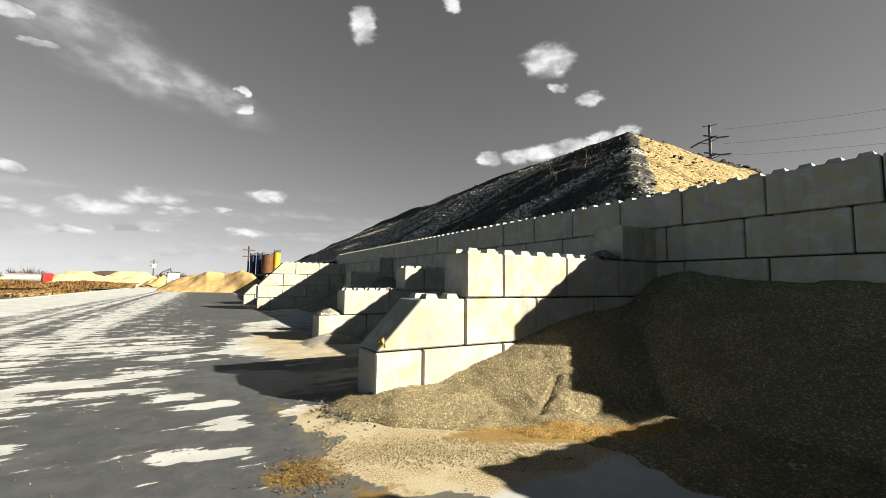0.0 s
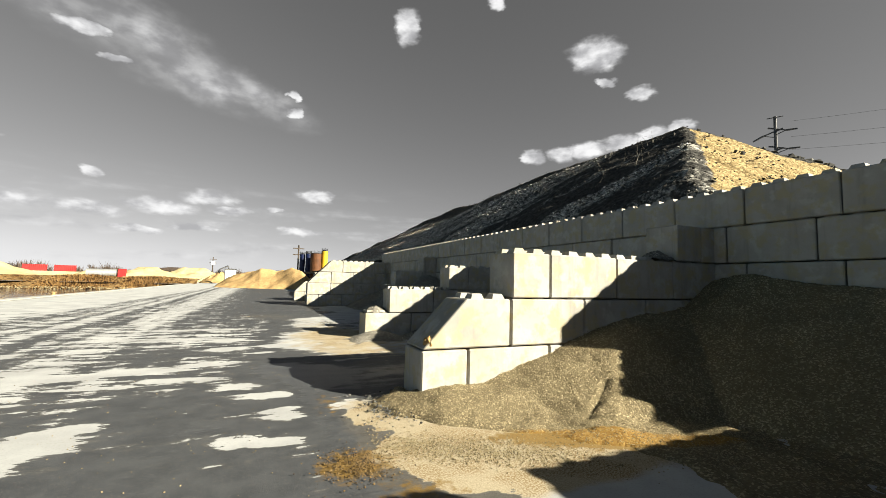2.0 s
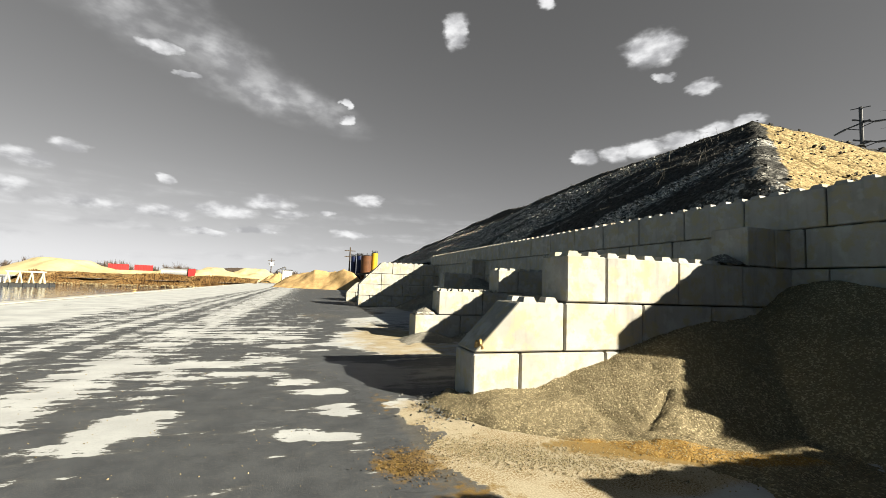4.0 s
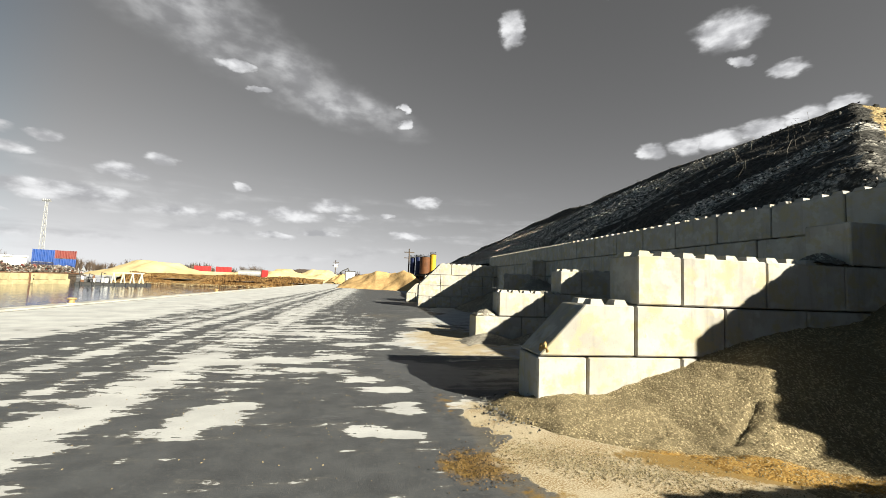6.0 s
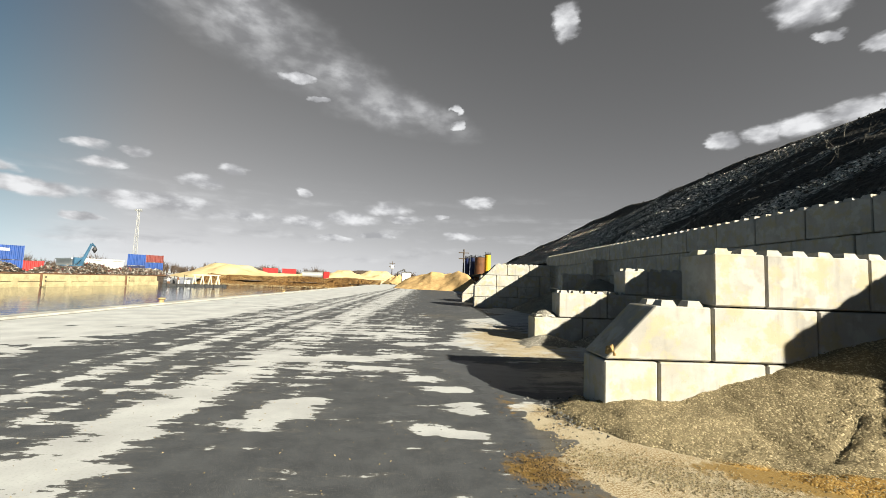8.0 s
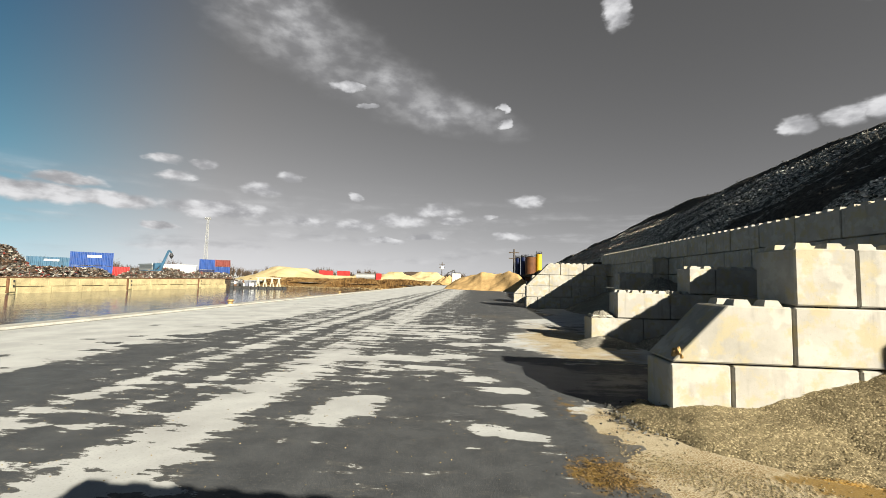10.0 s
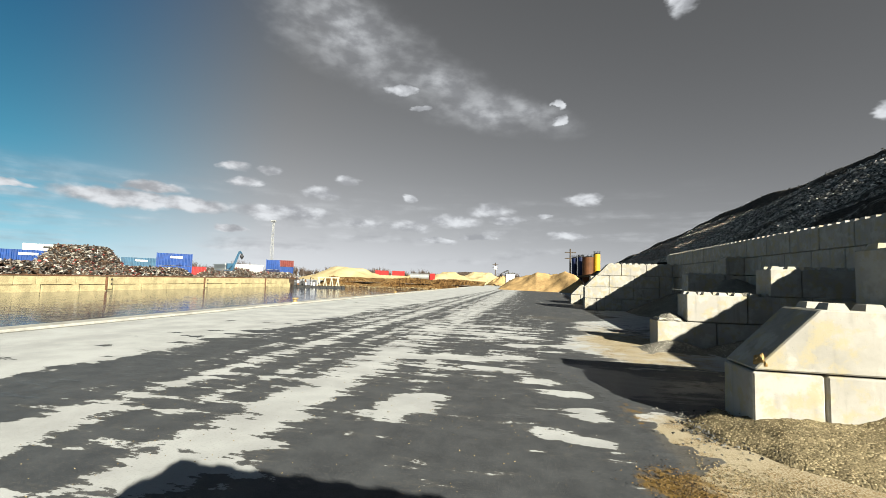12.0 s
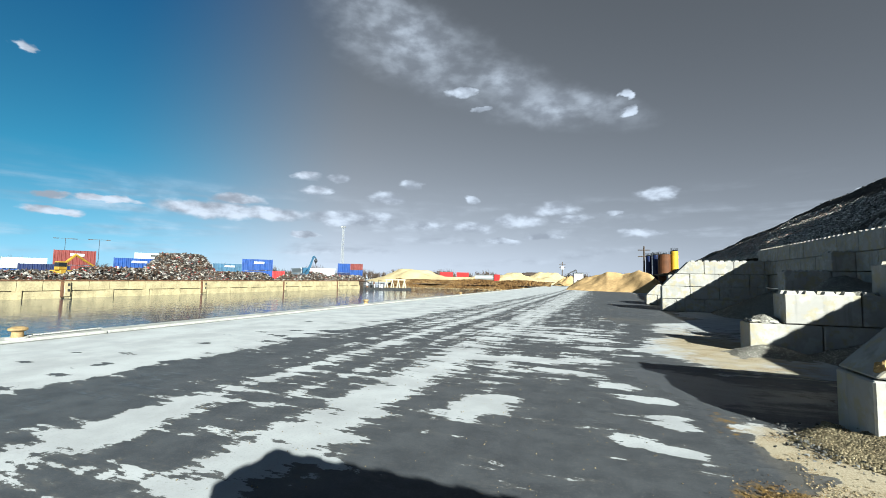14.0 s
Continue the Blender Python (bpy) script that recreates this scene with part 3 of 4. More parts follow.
def bollard(x, y, label):
    ob = thing("mooring_bollard", pose(x, y, 0.1) @ Matrix.Diagonal((0.54, 0.54, 0.56, 1)), label, "bollard", "bollards along the quay")
    base = bmesh.new()
    add_cone(base, (0, 0, 0), (0, 0, 0.06), 0.42, 0.40, 20)
    part("base_plate", base, COPING, ob)
    stem = bmesh.new()
    add_cone(stem, (0, 0, 0.05), (0, 0, 0.34), 0.24, 0.20, 20)
    part("stem", stem, BOLLARD, ob)
    head = bmesh.new()
    add_cone(head, (0, 0, 0.30), (0, 0, 0.38), 0.22, 0.36, 20)
    add_cone(head, (0, 0, 0.38), (0, 0, 0.46), 0.36, 0.35, 20)
    add_cone(head, (0, 0, 0.46), (0, 0, 0.52), 0.35, 0.22, 20)
    part("head", head, BOLLARD, ob, "worn yellow mushroom head")


for yb in (6.02, 23.0, 42.5, 62.0, 82.0):
    bollard(QUAY_X + 0.2, yb, "worn yellow cast iron mooring bollard on the quay edge")

rope = bpy.data.curves.new("mooring_rope", "CURVE")
rope.dimensions, rope.bevel_depth, rope.bevel_resolution = "3D", 0.022, 2
line = rope.splines.new("POLY")
line.points.add(90)
for i in range(91):
    u = i / 90
    line.points[i].co = (QUAY_X + 0.12 - 0.1 * u + 0.03 * math.sin(i * 1.7), 6.15 + 1.9 * u, 0.135 + 0.012 * math.sin(i * 2.3), 1)
rope.materials.append(COPING)
tagged(new("mooring_rope", rope), "pale twisted mooring rope lying along the quay edge", "rope")

# the far quay: a cream wall of concrete bays with joints and dark brackets
far_quay = thing("far_quay_wall", Matrix(), "yellowish concrete quay wall with panel joints across the water", "quay wall", kind="structure")
part("wall_body", box(FAR_X - 1.2, FAR_X - 0.15, -260, 106, -4, 0.5), WOOD, far_quay)
part("rail", box(FAR_X - 0.5, FAR_X + 0.10, -260, 106, 0.55, 0.72, 0.03), RUST, far_quay, "rusty steel edge beam")
panel = mesh_of(box(-0.15, 0, -1.205, 1.205, -0.62, 0.53, 0.02), "upper_panel", PILING)
low_bm = box(-0.15, 0.06, -2.39, 2.39, -2.4, -0.71, 0.02)
add_box(low_bm, -0.15, -0.004, 1.5, 2.39, -0.72, -0.61)
lower = mesh_of(low_bm, "lower_panel", PILING)
fender = mesh_of(box(0, 0.3, -0.45, 0.25, -1.4, 0.5, 0.05), "fender", PILING)
strap = mesh_of(box(0, 0.24, -0.75, -0.46, -1.5, 0.5, 0.03), "strap", RUST)
hole = mesh_of(box(0.3, 0.36, -0.13, 0.13, -0.17, 0.17, 0.03), "hole", BLACK)
for i in range(44):
    yy = -108 + 4.95 * i
    if yy > 103:
        break
    for side in (-1.24, 1.24):
        part("panel", panel, None, far_quay, m=pose(FAR_X, yy + side, 0))
    part("lower_panel", lower, None, far_quay, m=pose(FAR_X, yy + 0.6, 0))
    if i % 4 == 0:
        f = part("fender", fender, None, far_quay, m=pose(FAR_X, yy + 2.5, 0))
        part("strap", strap, None, f, "rusty steel strap")
        for z in (0.1, -0.6):
            part("hole", hole, None, f, m=pose(0, 0, z))

# ---- concrete block walls ----
H, L, W = 0.8, 1.6, 0.8


def stud_rows(bm, x0, x1, z):
    n = int(round((x1 - x0) / 0.4))
    for i in range(n):
        for yy in (0.2, 0.6):
            cx = x0 + 0.2 + 0.4 * i
            made = bmesh.ops.create_cone(bm, cap_ends=True, segments=4, radius1=0.17, radius2=0.12, depth=0.085,
                                         matrix=pose(cx, yy, z + 0.042, 0, 0, 45))
    return bm


def block_mesh(length, studs, slope=False):
    """A cast block from its lower left front corner; slope cuts the left end back by the block's height."""
    g = 0.013
    bm = box(g, length - g, g / 2, W - g / 2, g, H - g, 0.02)
    if slope:
        for v in bm.verts:
            if v.co.x < length / 2:
                v.co.x += (v.co.z / H) * 0.76
    if studs:
        stud_rows(bm, 0.8 if slope else 0.0, length, H - g)
    return mesh_of(bm, "block", CONCRETE)


BLOCKS = {(n, s, k): block_mesh(n, s, k) for n in (0.8, 1.6) for s in (False, True) for k in (False, True) if not (k and n < 1)}


def wall_of_blocks(name, m, courses, label):
    """Rows of blocks: for each course its start and end along the wall, whether the first block is a half one or sloped, and where studs show."""
    ob = thing(name, m, label, "block wall")
    rng = random.Random(len(label) + int(m.translation.y * 10))
    for k, (start, end, first, top) in enumerate(courses):
        x, one = start, True
        while x < end - 0.3:
            slope = one and first == "slope"
            n = 0.8 if (one and first == "half") or end - x < 1.2 else 1.6
            jig = pose(rng.uniform(-0.004, 0.004), rng.uniform(-0.008, 0.008), 0, 0, 0, rng.uniform(-0.25, 0.25))
            part("block", BLOCKS[(n, x + n > top[0] and x < top[1], slope)], None, ob, m=pose(x, 0, k * H) @ jig)
            x, one = x + n, False
    return ob


NONE = (1e9, -1e9)
wall_of_blocks("bay_wall", pose(2.23, 5.75, 0), [
    (0.0, 6.9, "half", NONE), (0.0, 6.9, "slope", (-1, 1.7)), (1.62, 6.9, "half", (0, 6.0)), (5.75, 6.9, "half", NONE)],
    "pale cast concrete block wall with a sloped end and studs on top")
wall_of_blocks("bay_wall", pose(3.2, 13.2, 0), [
    (0.0, 5.9, "full", (-1, 0.7)), (0.8, 5.9, "full", (0, 3.0)), (2.96, 5.9, "half", (0, 9))],
    "stepped concrete block wall with gravel lying on its lowest block")
wall_of_blocks("bay_wall", pose(6.8, 21.3, 0), [
    (0.0, 2.4, "full", NONE), (0.0, 2.4, "half", NONE), (0.0, 2.4, "full", (0, 9)), (1.6, 2.4, "half", (0, 9))],
    "concrete block wall half buried in gravel")
wall_of_blocks("bay_wall", pose(3.3, 30.2, 0), [
    (0.0, 5.9, "half", NONE), (0.0, 5.9, "full", NONE), (0.0, 5.9, "slope", NONE), (0.8, 5.9, "slope", (0, 9))],
    "tall concrete block wall with a long sloped end")
wall_of_blocks("bay_wall", pose(3.1, 37.6, 0), [
    (0.0, 6.1, "half", NONE), (0.0, 6.1, "slope", (-1, 2)), (1.6, 6.1, "half", (0, 9)), (3.2, 6.1, "half", (0, 9))],
    "concrete block wall with a sloped end")
# the wall that the camera stands in front of, whose shadow falls on the yard
near = wall_of_blocks("bay_wall", pose(-1.4, -1.25, 0), [
    (0.0, 10.5, "half", NONE), (0.0, 10.5, "slope", (-1, 1.5)), (1.2, 6.0, "full", (0, 9))],
    "stepped concrete block wall casting its shadow on the yard")
part("block", BLOCKS[(0.8, True, False)], None, near, m=pose(6.0, 0, 2 * H) @ Matrix.Diagonal((0.5, 1, 1, 1)))
for x, n in ((7.4, 0.8), (8.2, 1.6), (9.8, 0.8)):
    part("block", BLOCKS[(n, True, False)], None, near, m=pose(x, 0, 2 * H))


def back_wall():
    """Joints every 1.6 m, half a metre out of step from course to course; the top courses end in steps."""
    ob = thing("back_wall", pose(WALL_X + 0.804, 0, 0, 0, 0, 90), "long grey concrete block wall holding back the rubble heap", "block wall")
    rng = random.Random(5)
    for k, (start, end) in enumerate(((-12.49, 60.0), (-12.1, 60.0), (-12.49, 60.0), (0.7, 60.0), (1.91, 32.0))):
        y = start
        while y < end - 0.1:
            part("block", BLOCKS[(1.6, k >= 3, False)], None, ob, m=pose(y, rng.uniform(-0.01, 0.01), k * H) @ pose(0, 0, 0, 0, 0, rng.uniform(-0.2, 0.2)))
            y += 1.6
    part("block", BLOCKS[(0.8, True, False)], None, ob, m=pose(1.11, 0, 4 * H))
    part("block", BLOCKS[(0.8, True, False)], None, ob, m=pose(-0.25, 0, 3 * H) @ Matrix.Diagonal((1.1875, 1, 1, 1)))
    return ob


back_wall()

# Unseen wall, added only to keep southern skylight off the shaded bays.
sky_block = tagged(new("wall_south", mesh_of(box(-8, 45, -14.6, -14, -0.02, 6.5), "wall_south", CONCRETE)),
                "plain grey concrete wall, unseen, added to cut skylight on the bays", "wall", kind="structure")

# ---- heaps ----


def heap_a_full(x, y):
    """A low apron round the end of the block wall, a bank that leans on it, and the store against the back wall."""
    toe = np.interp(y, (1.0, 2.0, 2.66, 3.4, 3.74, 4.46, 4.95, 5.31, 5.8, 6.2, 6.6), (3.8, 3.8, 3.83, 3.85, 3.36, 2.62, 2.06, 1.67, 1.46, 1.5, 1.9))
    toe = toe + 0.06 * np.sin(y * 5.0) + 0.04 * np.sin(y * 11.0 + 1)
    apron = 0.075 * smooth01((x - toe) / 0.22) - 0.035
    apron = apron + 0.2 * smooth01((x - toe - 0.05) / 0.9) * smooth01((y - 4.5) / 0.9)
    apron = np.where(y > 5.9, np.minimum(apron, 0.30 * (2.45 - x) / 0.7) - 0.05 * (y - 5.9), apron)
    u, v = 0.73 * x + 0.68 * y, 0.68 * x - 0.73 * y
    rise = u - 5.98 - 0.62 * np.clip(v, 0, 3)
    bank = np.clip(np.minimum(0.47 * rise, 0.72 + 0.43 * (rise - 1.53)), 0, 3)
    store = np.clip(1.98 - 0.62 * (9.19 - x), 0, 1.9) + 0.2 * gauss(x, y, 9.0, 4.95, 0.9, 0.7)
    flow = np.maximum(bank, store * (apron > 0))
    flow = np.maximum(flow - 0.16 * smooth01((y - 4.5) / 0.9), 0) + apron
    furrow = np.abs((y - 4.5) - 0.52 * (x - 4.5)) / 0.045
    return np.where(y < 5.95, flow, apron) - 0.055 * np.exp(-furrow ** 2) * smooth01((x - 4.0) / 0.15) * smooth01((5.02 - x) / 0.15)


def rough_heap(name, x0, x1, y0, y1, step, fn, mat, label, category="gravel heap", amp=0.05, seed=3.0, freq=1.6):
    def height(x, y):
        return fn(x, y) + amp * fbm(x, y, freq, 5, seed) + 0.4 * amp * fbm(x, y, freq * 5.5, 3, seed + 4) - 0.005
    ob, verts = sheet(name, np.arange(x0, x1 + step / 2, step), np.arange(y0, y1 + step / 2, step), height, mat,
                      keep=lambda x, y, z: z > -0.12)
    at = ob.data.attributes.new("mud_or_sun", "FLOAT", "POINT")
    at.data.foreach_set("value", (0.95 * muddiness(verts[:, 0], verts[:, 1])).astype(np.float32))
    return tagged(ob, label, category), verts


_, va = rough_heap("gravel_mound", 1.2, 9.18, -0.3, 6.9, 0.05, heap_a_full, GRAVEL, "heap of fine grey and tan gravel spilling from the bay", amp=0.045)


def heap_b(x, y):
    h = 0.34 * (x - 4.6 - 0.25 * (13.2 - y) * 0.6) + 0.1
    return np.minimum(np.maximum(h, 0.28 * gauss(x, y, 3.6, 13.1, 0.75, 0.55) - 0.03), 2.2)


rough_heap("gravel_mound", 2.4, 9.18, 6.56, 13.19, 0.12, heap_b, GREY_GRAVEL, "heap of dark gravel in the shade of the bay", seed=9.0)
rough_heap("gravel_mound", 3.4, 9.18, 14.02, 30.18, 0.2, lambda x, y: np.minimum(0.45 * (x - 6.3 + 0.5 * np.sin(y * 0.5)), 1.9) + 1.6 * gauss(x, y, 7.6, 19.6, 1.5, 1.5),
           GREY_GRAVEL, "heap of dark gravel against the long wall", seed=14.0, amp=0.12)
lump = sheet("gravel_lump", np.arange(-0.46, 0.47, 0.04), np.arange(-0.36, 0.37, 0.04),
             lambda x, y: 0.19 * np.exp(-((x / 0.36) ** 2 + (y / 0.27) ** 2) ** 2) + 0.05 * fbm(x, y, 5.0, 4, 2.0) - 0.005, GREY_GRAVEL)[0]
tagged(lump, "small lump of gravel lying on a concrete block", "gravel")
lump.matrix_basis = pose(3.68, 13.6, 0.8)
copy_thing(lump, pose(7.75, 6.1, 2.42))
copy_thing(lump, pose(5.75, 13.62, 1.585) @ Matrix.Diagonal((1.0, 0.9, 0.5, 1)))

# rubble hill behind the wall
RIDGE_X, CREST = 17.4, 9.0


def hill(x, y):
    crest = CREST + 0.3 * smooth01((36 - y) / 24) - 0.05 * np.maximum(y - 38, 0)
    crest = np.maximum(crest, 5.6) - 0.02 * np.maximum(y - 95, 0)
    crest = crest + 0.08 * np.sin(y * 0.33) + 0.05 * np.sin(y * 0.9 + 1.0)
    west = crest - np.where(x < RIDGE_X, 0.674, 0.95) * np.abs(x - RIDGE_X)
    south = CREST + 0.1 + 0.72 * (y - 12.04) + 0.12 * (x - RIDGE_X)
    west = np.minimum(west, 3.7 + 2.2 * (x - 9.98))
    return np.minimum(west, south)


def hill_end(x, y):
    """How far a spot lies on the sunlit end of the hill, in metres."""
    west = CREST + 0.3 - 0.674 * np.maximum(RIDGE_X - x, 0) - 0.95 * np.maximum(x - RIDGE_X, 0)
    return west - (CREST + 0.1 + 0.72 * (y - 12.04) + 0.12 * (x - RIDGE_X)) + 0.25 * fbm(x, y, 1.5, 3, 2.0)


def hill_height(x, y):
    base = np.maximum(hill(x, y), 3.4)
    rill = 0.16 * fbm(x * 1.5 + y * 0.1, y * 0.22, 0.7, 4, 7.0)
    return base + (rill + 0.05 * fbm(x, y, 1.9, 3, 1.0)) * (base > 3.5)


def stoniness(x, y):
    """Scree of pale stones runs slantwise down the face; a dark band of soil and the ridge stay bare."""
    s = y + 0.78 * x
    f = 0.12 + 0.3 * smooth01((22.5 - s) / 2.0) + 0.6 * smooth01((s - 26.0) / 4.0)
    f = f + 0.75 * fbm(s, 0.13 * x, 0.55, 4, 3.0) + 0.3 * fbm(s, 0.2 * x, 1.7, 3, 8.0)
    f = f + 0.3 * smooth01((y - 24) / 10) * smooth01((14.5 - x) / 2.0)
    return f - 0.75 * smooth01((x - 16.6 + 1.7 * smooth01((y - 16) / 18)) / 0.8)


hx = np.concatenate([np.arange(9.98, 20.0, 0.16), np.arange(20.0, 30, 1.0)])
hy = np.concatenate([np.arange(-2, 50, 0.18), np.arange(50, 80, 0.4), np.arange(80, 140, 1.0)])
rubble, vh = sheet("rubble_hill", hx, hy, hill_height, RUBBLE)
# Paints sunlight as a yellow tint on the end facing the sun.
soil_or_sun = rubble.data.attributes.new("mud_or_sun", "FLOAT", "POINT")
soil_or_sun.data.foreach_set("value", (0.95 * smooth01(hill_end(vh[:, 0], vh[:, 1]) / 0.5 - 0.3)).astype(np.float32))
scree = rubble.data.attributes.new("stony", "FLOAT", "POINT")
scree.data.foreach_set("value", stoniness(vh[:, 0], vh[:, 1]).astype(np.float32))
tagged(rubble, "high heap of crushed grey rubble with its end painted sunlit yellow", "rubble heap")

CLOD_EARTH = plain("orange_earth", (0.26, 0.15, 0.05), 0.95, 0, 0.4, 14.0, tint=(0.42, 0.29, 0.13))
clod = bmesh.new()
bmesh.ops.create_icosphere(clod, subdivisions=3, radius=0.1)
for v in clod.verts:
    v.co *= 1 + 0.55 * noise.fractal(v.co * 11.0, 1.0, 2.0, 4)
    v.co.z = max(v.co.z * 1.15, -0.05)
    v.co.x *= 0.8 + 0.5 * (0.1 - v.co.z)
dirt = new("dirt_clump", mesh_of(clod, "dirt_clump", CLOD_EARTH))
dirt.matrix_basis = pose(2.37, 5.83, 0.9, 0, 8, 20) @ Matrix.Diagonal((0.75, 0.8, 0.85, 1))
tagged(dirt, "small clump of earth on the sloped block", "earth")

# ---- loose stones ----
rng = np.random.default_rng(11)
sel = va[(va[:, 2] > 0.0) & (va[:, 1] > 2.6) & (va[:, 0] < 6.5) & (va[:, 1] < 6.6)]
pick = sel[rng.integers(0, len(sel), 14000)] + rng.normal(0, 0.03, (14000, 3)) * (1, 1, 0.1)
stones("gravel_stones", pick.tolist(), rng.uniform(0.009, 0.024, 14000), STONE, "loose gravel stones on the heap", "gravel", 2)
n = 4500
s = rng.normal(0, 0.8, n)
px, py = 2.15 + 0.85 * s + rng.normal(0, 0.15, n), 4.0 - 0.45 * s + rng.normal(0, 0.22, n)
keep = (px > 1.2) & (py > 2.5) & (py < 5.6)
stones("scattered_gravel", np.stack([px, py, np.full(n, 0.006)], 1)[keep].tolist(), rng.uniform(0.008, 0.022, keep.sum()), STONE,
       "gravel scattered over the wet slab", "gravel", 3)
n = 900
px, py = rng.normal(0.92, 0.17, n), rng.normal(4.08, 0.2, n)
stones("muddy_gravel", np.stack([px, py, rng.uniform(0.0, 0.03, n)], 1).tolist(), rng.uniform(0.009, 0.024, n), MUD_STONE, "rusty brown gravel lying in the wet", "gravel", 7)
n = 420
pts = np.stack([rng.uniform(-6, 1.2, n), rng.uniform(2.2, 9.5, n), np.full(n, 0.004)], 1)
stones("pebbles", pts.tolist(), rng.uniform(0.008, 0.022, n), STONE, "small pebbles strewn over the yard", "pebbles", 4)
corner = np.stack([rng.normal(1.85, 0.22, 420), rng.normal(5.75, 0.35, 420), rng.uniform(0.0, 0.06, 420)], 1)
stones("coarse_gravel", corner.tolist(), rng.uniform(0.018, 0.05, 420), GREY_RUBBLE, "coarse stones at the foot of the block wall", "gravel", 6)
sel = vh[(vh[:, 0] < 17.6) & (vh[:, 1] < 80) & (vh[:, 1] > 4) & (vh[:, 2] > 3.75)]
end = hill_end(sel[:, 0], sel[:, 1])
cover = stoniness(sel[:, 0], sel[:, 1])
for name, mat, count, low, label, far in (
        ("rubble_stones", RUBBLE, 7000, -9.0, "broken grey stones lying on the rubble heap", 0.0),
        ("pale_stones", PALE_RUBBLE, 16000, 0.62, "streaks of pale broken stones on the rubble heap", 0.0),
        ("grey_stones", GREY_RUBBLE, 16000, 0.45, "streaks of grey broken stones on the rubble heap", 0.0),
        ("brick_rubble", BRICK_RUBBLE, 11000, 0.5, "reddish brick rubble low on the heap", 34.0)):
    pool = sel[(cover > low) & ((end < 0.1) | (low < -1)) & (sel[:, 1] > far) & ((sel[:, 2] < 7.2) | (far == 0))]
    pick = pool[rng.integers(0, len(pool), count)] + rng.normal(0, 0.08, (count, 3)) * (1, 1, 0.2)
    stones(name, pick.tolist(), rng.gamma(2.0, 0.02, count) + 0.03, mat, label, "rubble", 5)
rx = rng.uniform(17.6, 22.5, 160)
ry = 12.04 + (0.2 - 1.07 * (rx - RIDGE_X)) / 0.72 + rng.normal(0.25, 0.2, 160)
rz = hill_height(rx, ry) + 0.02
stones("earth_clods", np.stack([rx, ry, rz], 1).tolist(), rng.uniform(0.12, 0.42, 160), GREY_RUBBLE, "dark clods along the ridge of the heap", "rubble", 12)


def weeds():
    """Dry stalks on the upper slope of the heap."""
    r = random.Random(8)
    verts, faces = [], []
    for _ in range(9):
        cx, cy = r.uniform(12.6, 16.6), 11.8 + 6.0 * r.random() ** 1.3
        for _ in range(r.randint(4, 9)):
            x, y = cx + r.gauss(0, 0.25), cy + r.gauss(0, 0.35)
            z = float(hill_height(np.array([x]), np.array([y]))[0]) - 0.05
            dx, dy, h = r.gauss(-0.1, 0.15), r.gauss(0, 0.25), r.uniform(0.3, 0.8)
            k, w = len(verts), 0.0055
            for u in (0.0, 0.5, 1.0):
                px, py, pz = x + dx * u * u * 1.6, y + dy * u * u * 1.6, z + h * u * (1 - 0.15 * u)
                verts += [(px - w, py - w, pz), (px + w, py - w * 0.2, pz), (px, py + w, pz)]
            for s in (0, 3):
                faces += [(k + s + i, k + s + (i + 1) % 3, k + s + 3 + (i + 1) % 3, k + s + 3 + i) for i in range(3)]
    soup("dry_weeds", verts, faces, WEED, "dry leggy weeds on the rubble heap", "weeds")


weeds()

# ---- power line pylons and poles ----


def pylon(x, y, z0, top, label):
    ob = thing("power_pylon", pose(x, y, z0, 0, 0, 116), label, "pylon")
    part("mast", rod((0, 0, 0), (0, 0, top), 0.34, 0.2, 8), STEEL, ob)
    part("cross_arm", rod((-1.0, 0, top - 0.15), (1.0, 0, top - 0.15), 0.07, 0.07, 6), STEEL, ob)
    for drop, side, reach in ((2.0, -1, 1.3), (2.4, 1, 1.5), (4.9, -1, 1.5), (5.4, 1, 1.7)):
        z = top - drop
        arm = add_cone(rod((-side * 0.9, 0, z + 0.35), (side * reach, 0, z - 0.4), 0.13, 0.09, 6), (0, 0, z - 0.9), (side * reach, 0, z - 0.4), 0.07, 0.06, 6)
        part("cross_arm", arm, STEEL, ob)
        part("insulator", rod((side * reach, 0, z - 0.4), (side * (reach + 1.3), -0.3, z - 0.95 + (0.6 if side < 0 else 0)), 0.16, 0.12, 6), STEEL, ob)
    return ob


pylon(71.4, 35.6, 0, 28.5, "dark power pylon with angled cross arms behind the heap")


def wire(p, q, sag, r):
    cu = bpy.data.curves.new("power_cable", "CURVE")
    cu.dimensions, cu.bevel_depth, cu.bevel_resolution = "3D", r, 0
    sp = cu.splines.new("POLY")
    sp.points.add(20)
    for i in range(21):
        u = i / 20
        v = Vector(p).lerp(Vector(q), u)
        sp.points[i].co = (v.x, v.y, v.z - sag * 4 * u * (1 - u), 1)
    cu.materials.append(STEEL)
    tagged(new("power_cable", cu), "thin sagging power cable", "cable", "power cables")


for z, s in ((28.0, 1), (25.6, 1), (23.6, 1)):
    wire((72.3, 34.0, z - 0.6), (84.0, -60.0, z - 2.0), 4.0, 0.016)


def small_pole(x, y, top, label):
    ob = thing("utility_pole", pose(x, y, 0, 0, 0, 10), label, "pole")
    part("post", rod((0, 0, 0), (0, 0, top), 0.28, 0.2, 8), WOOD, ob)
    for z in (top - 1.2, top - 3.0):
        part("cross_arm", box(-1.6, 1.6, -0.12, 0.12, z, z + 0.25), WOOD, ob)
    return ob


def pole_box(pole, z):
    part("transformer_box", box(-0.9, 0.9, -0.7, 0.5, z, z + 1.9, 0.15), WHITE, pole, "pale transformer box")


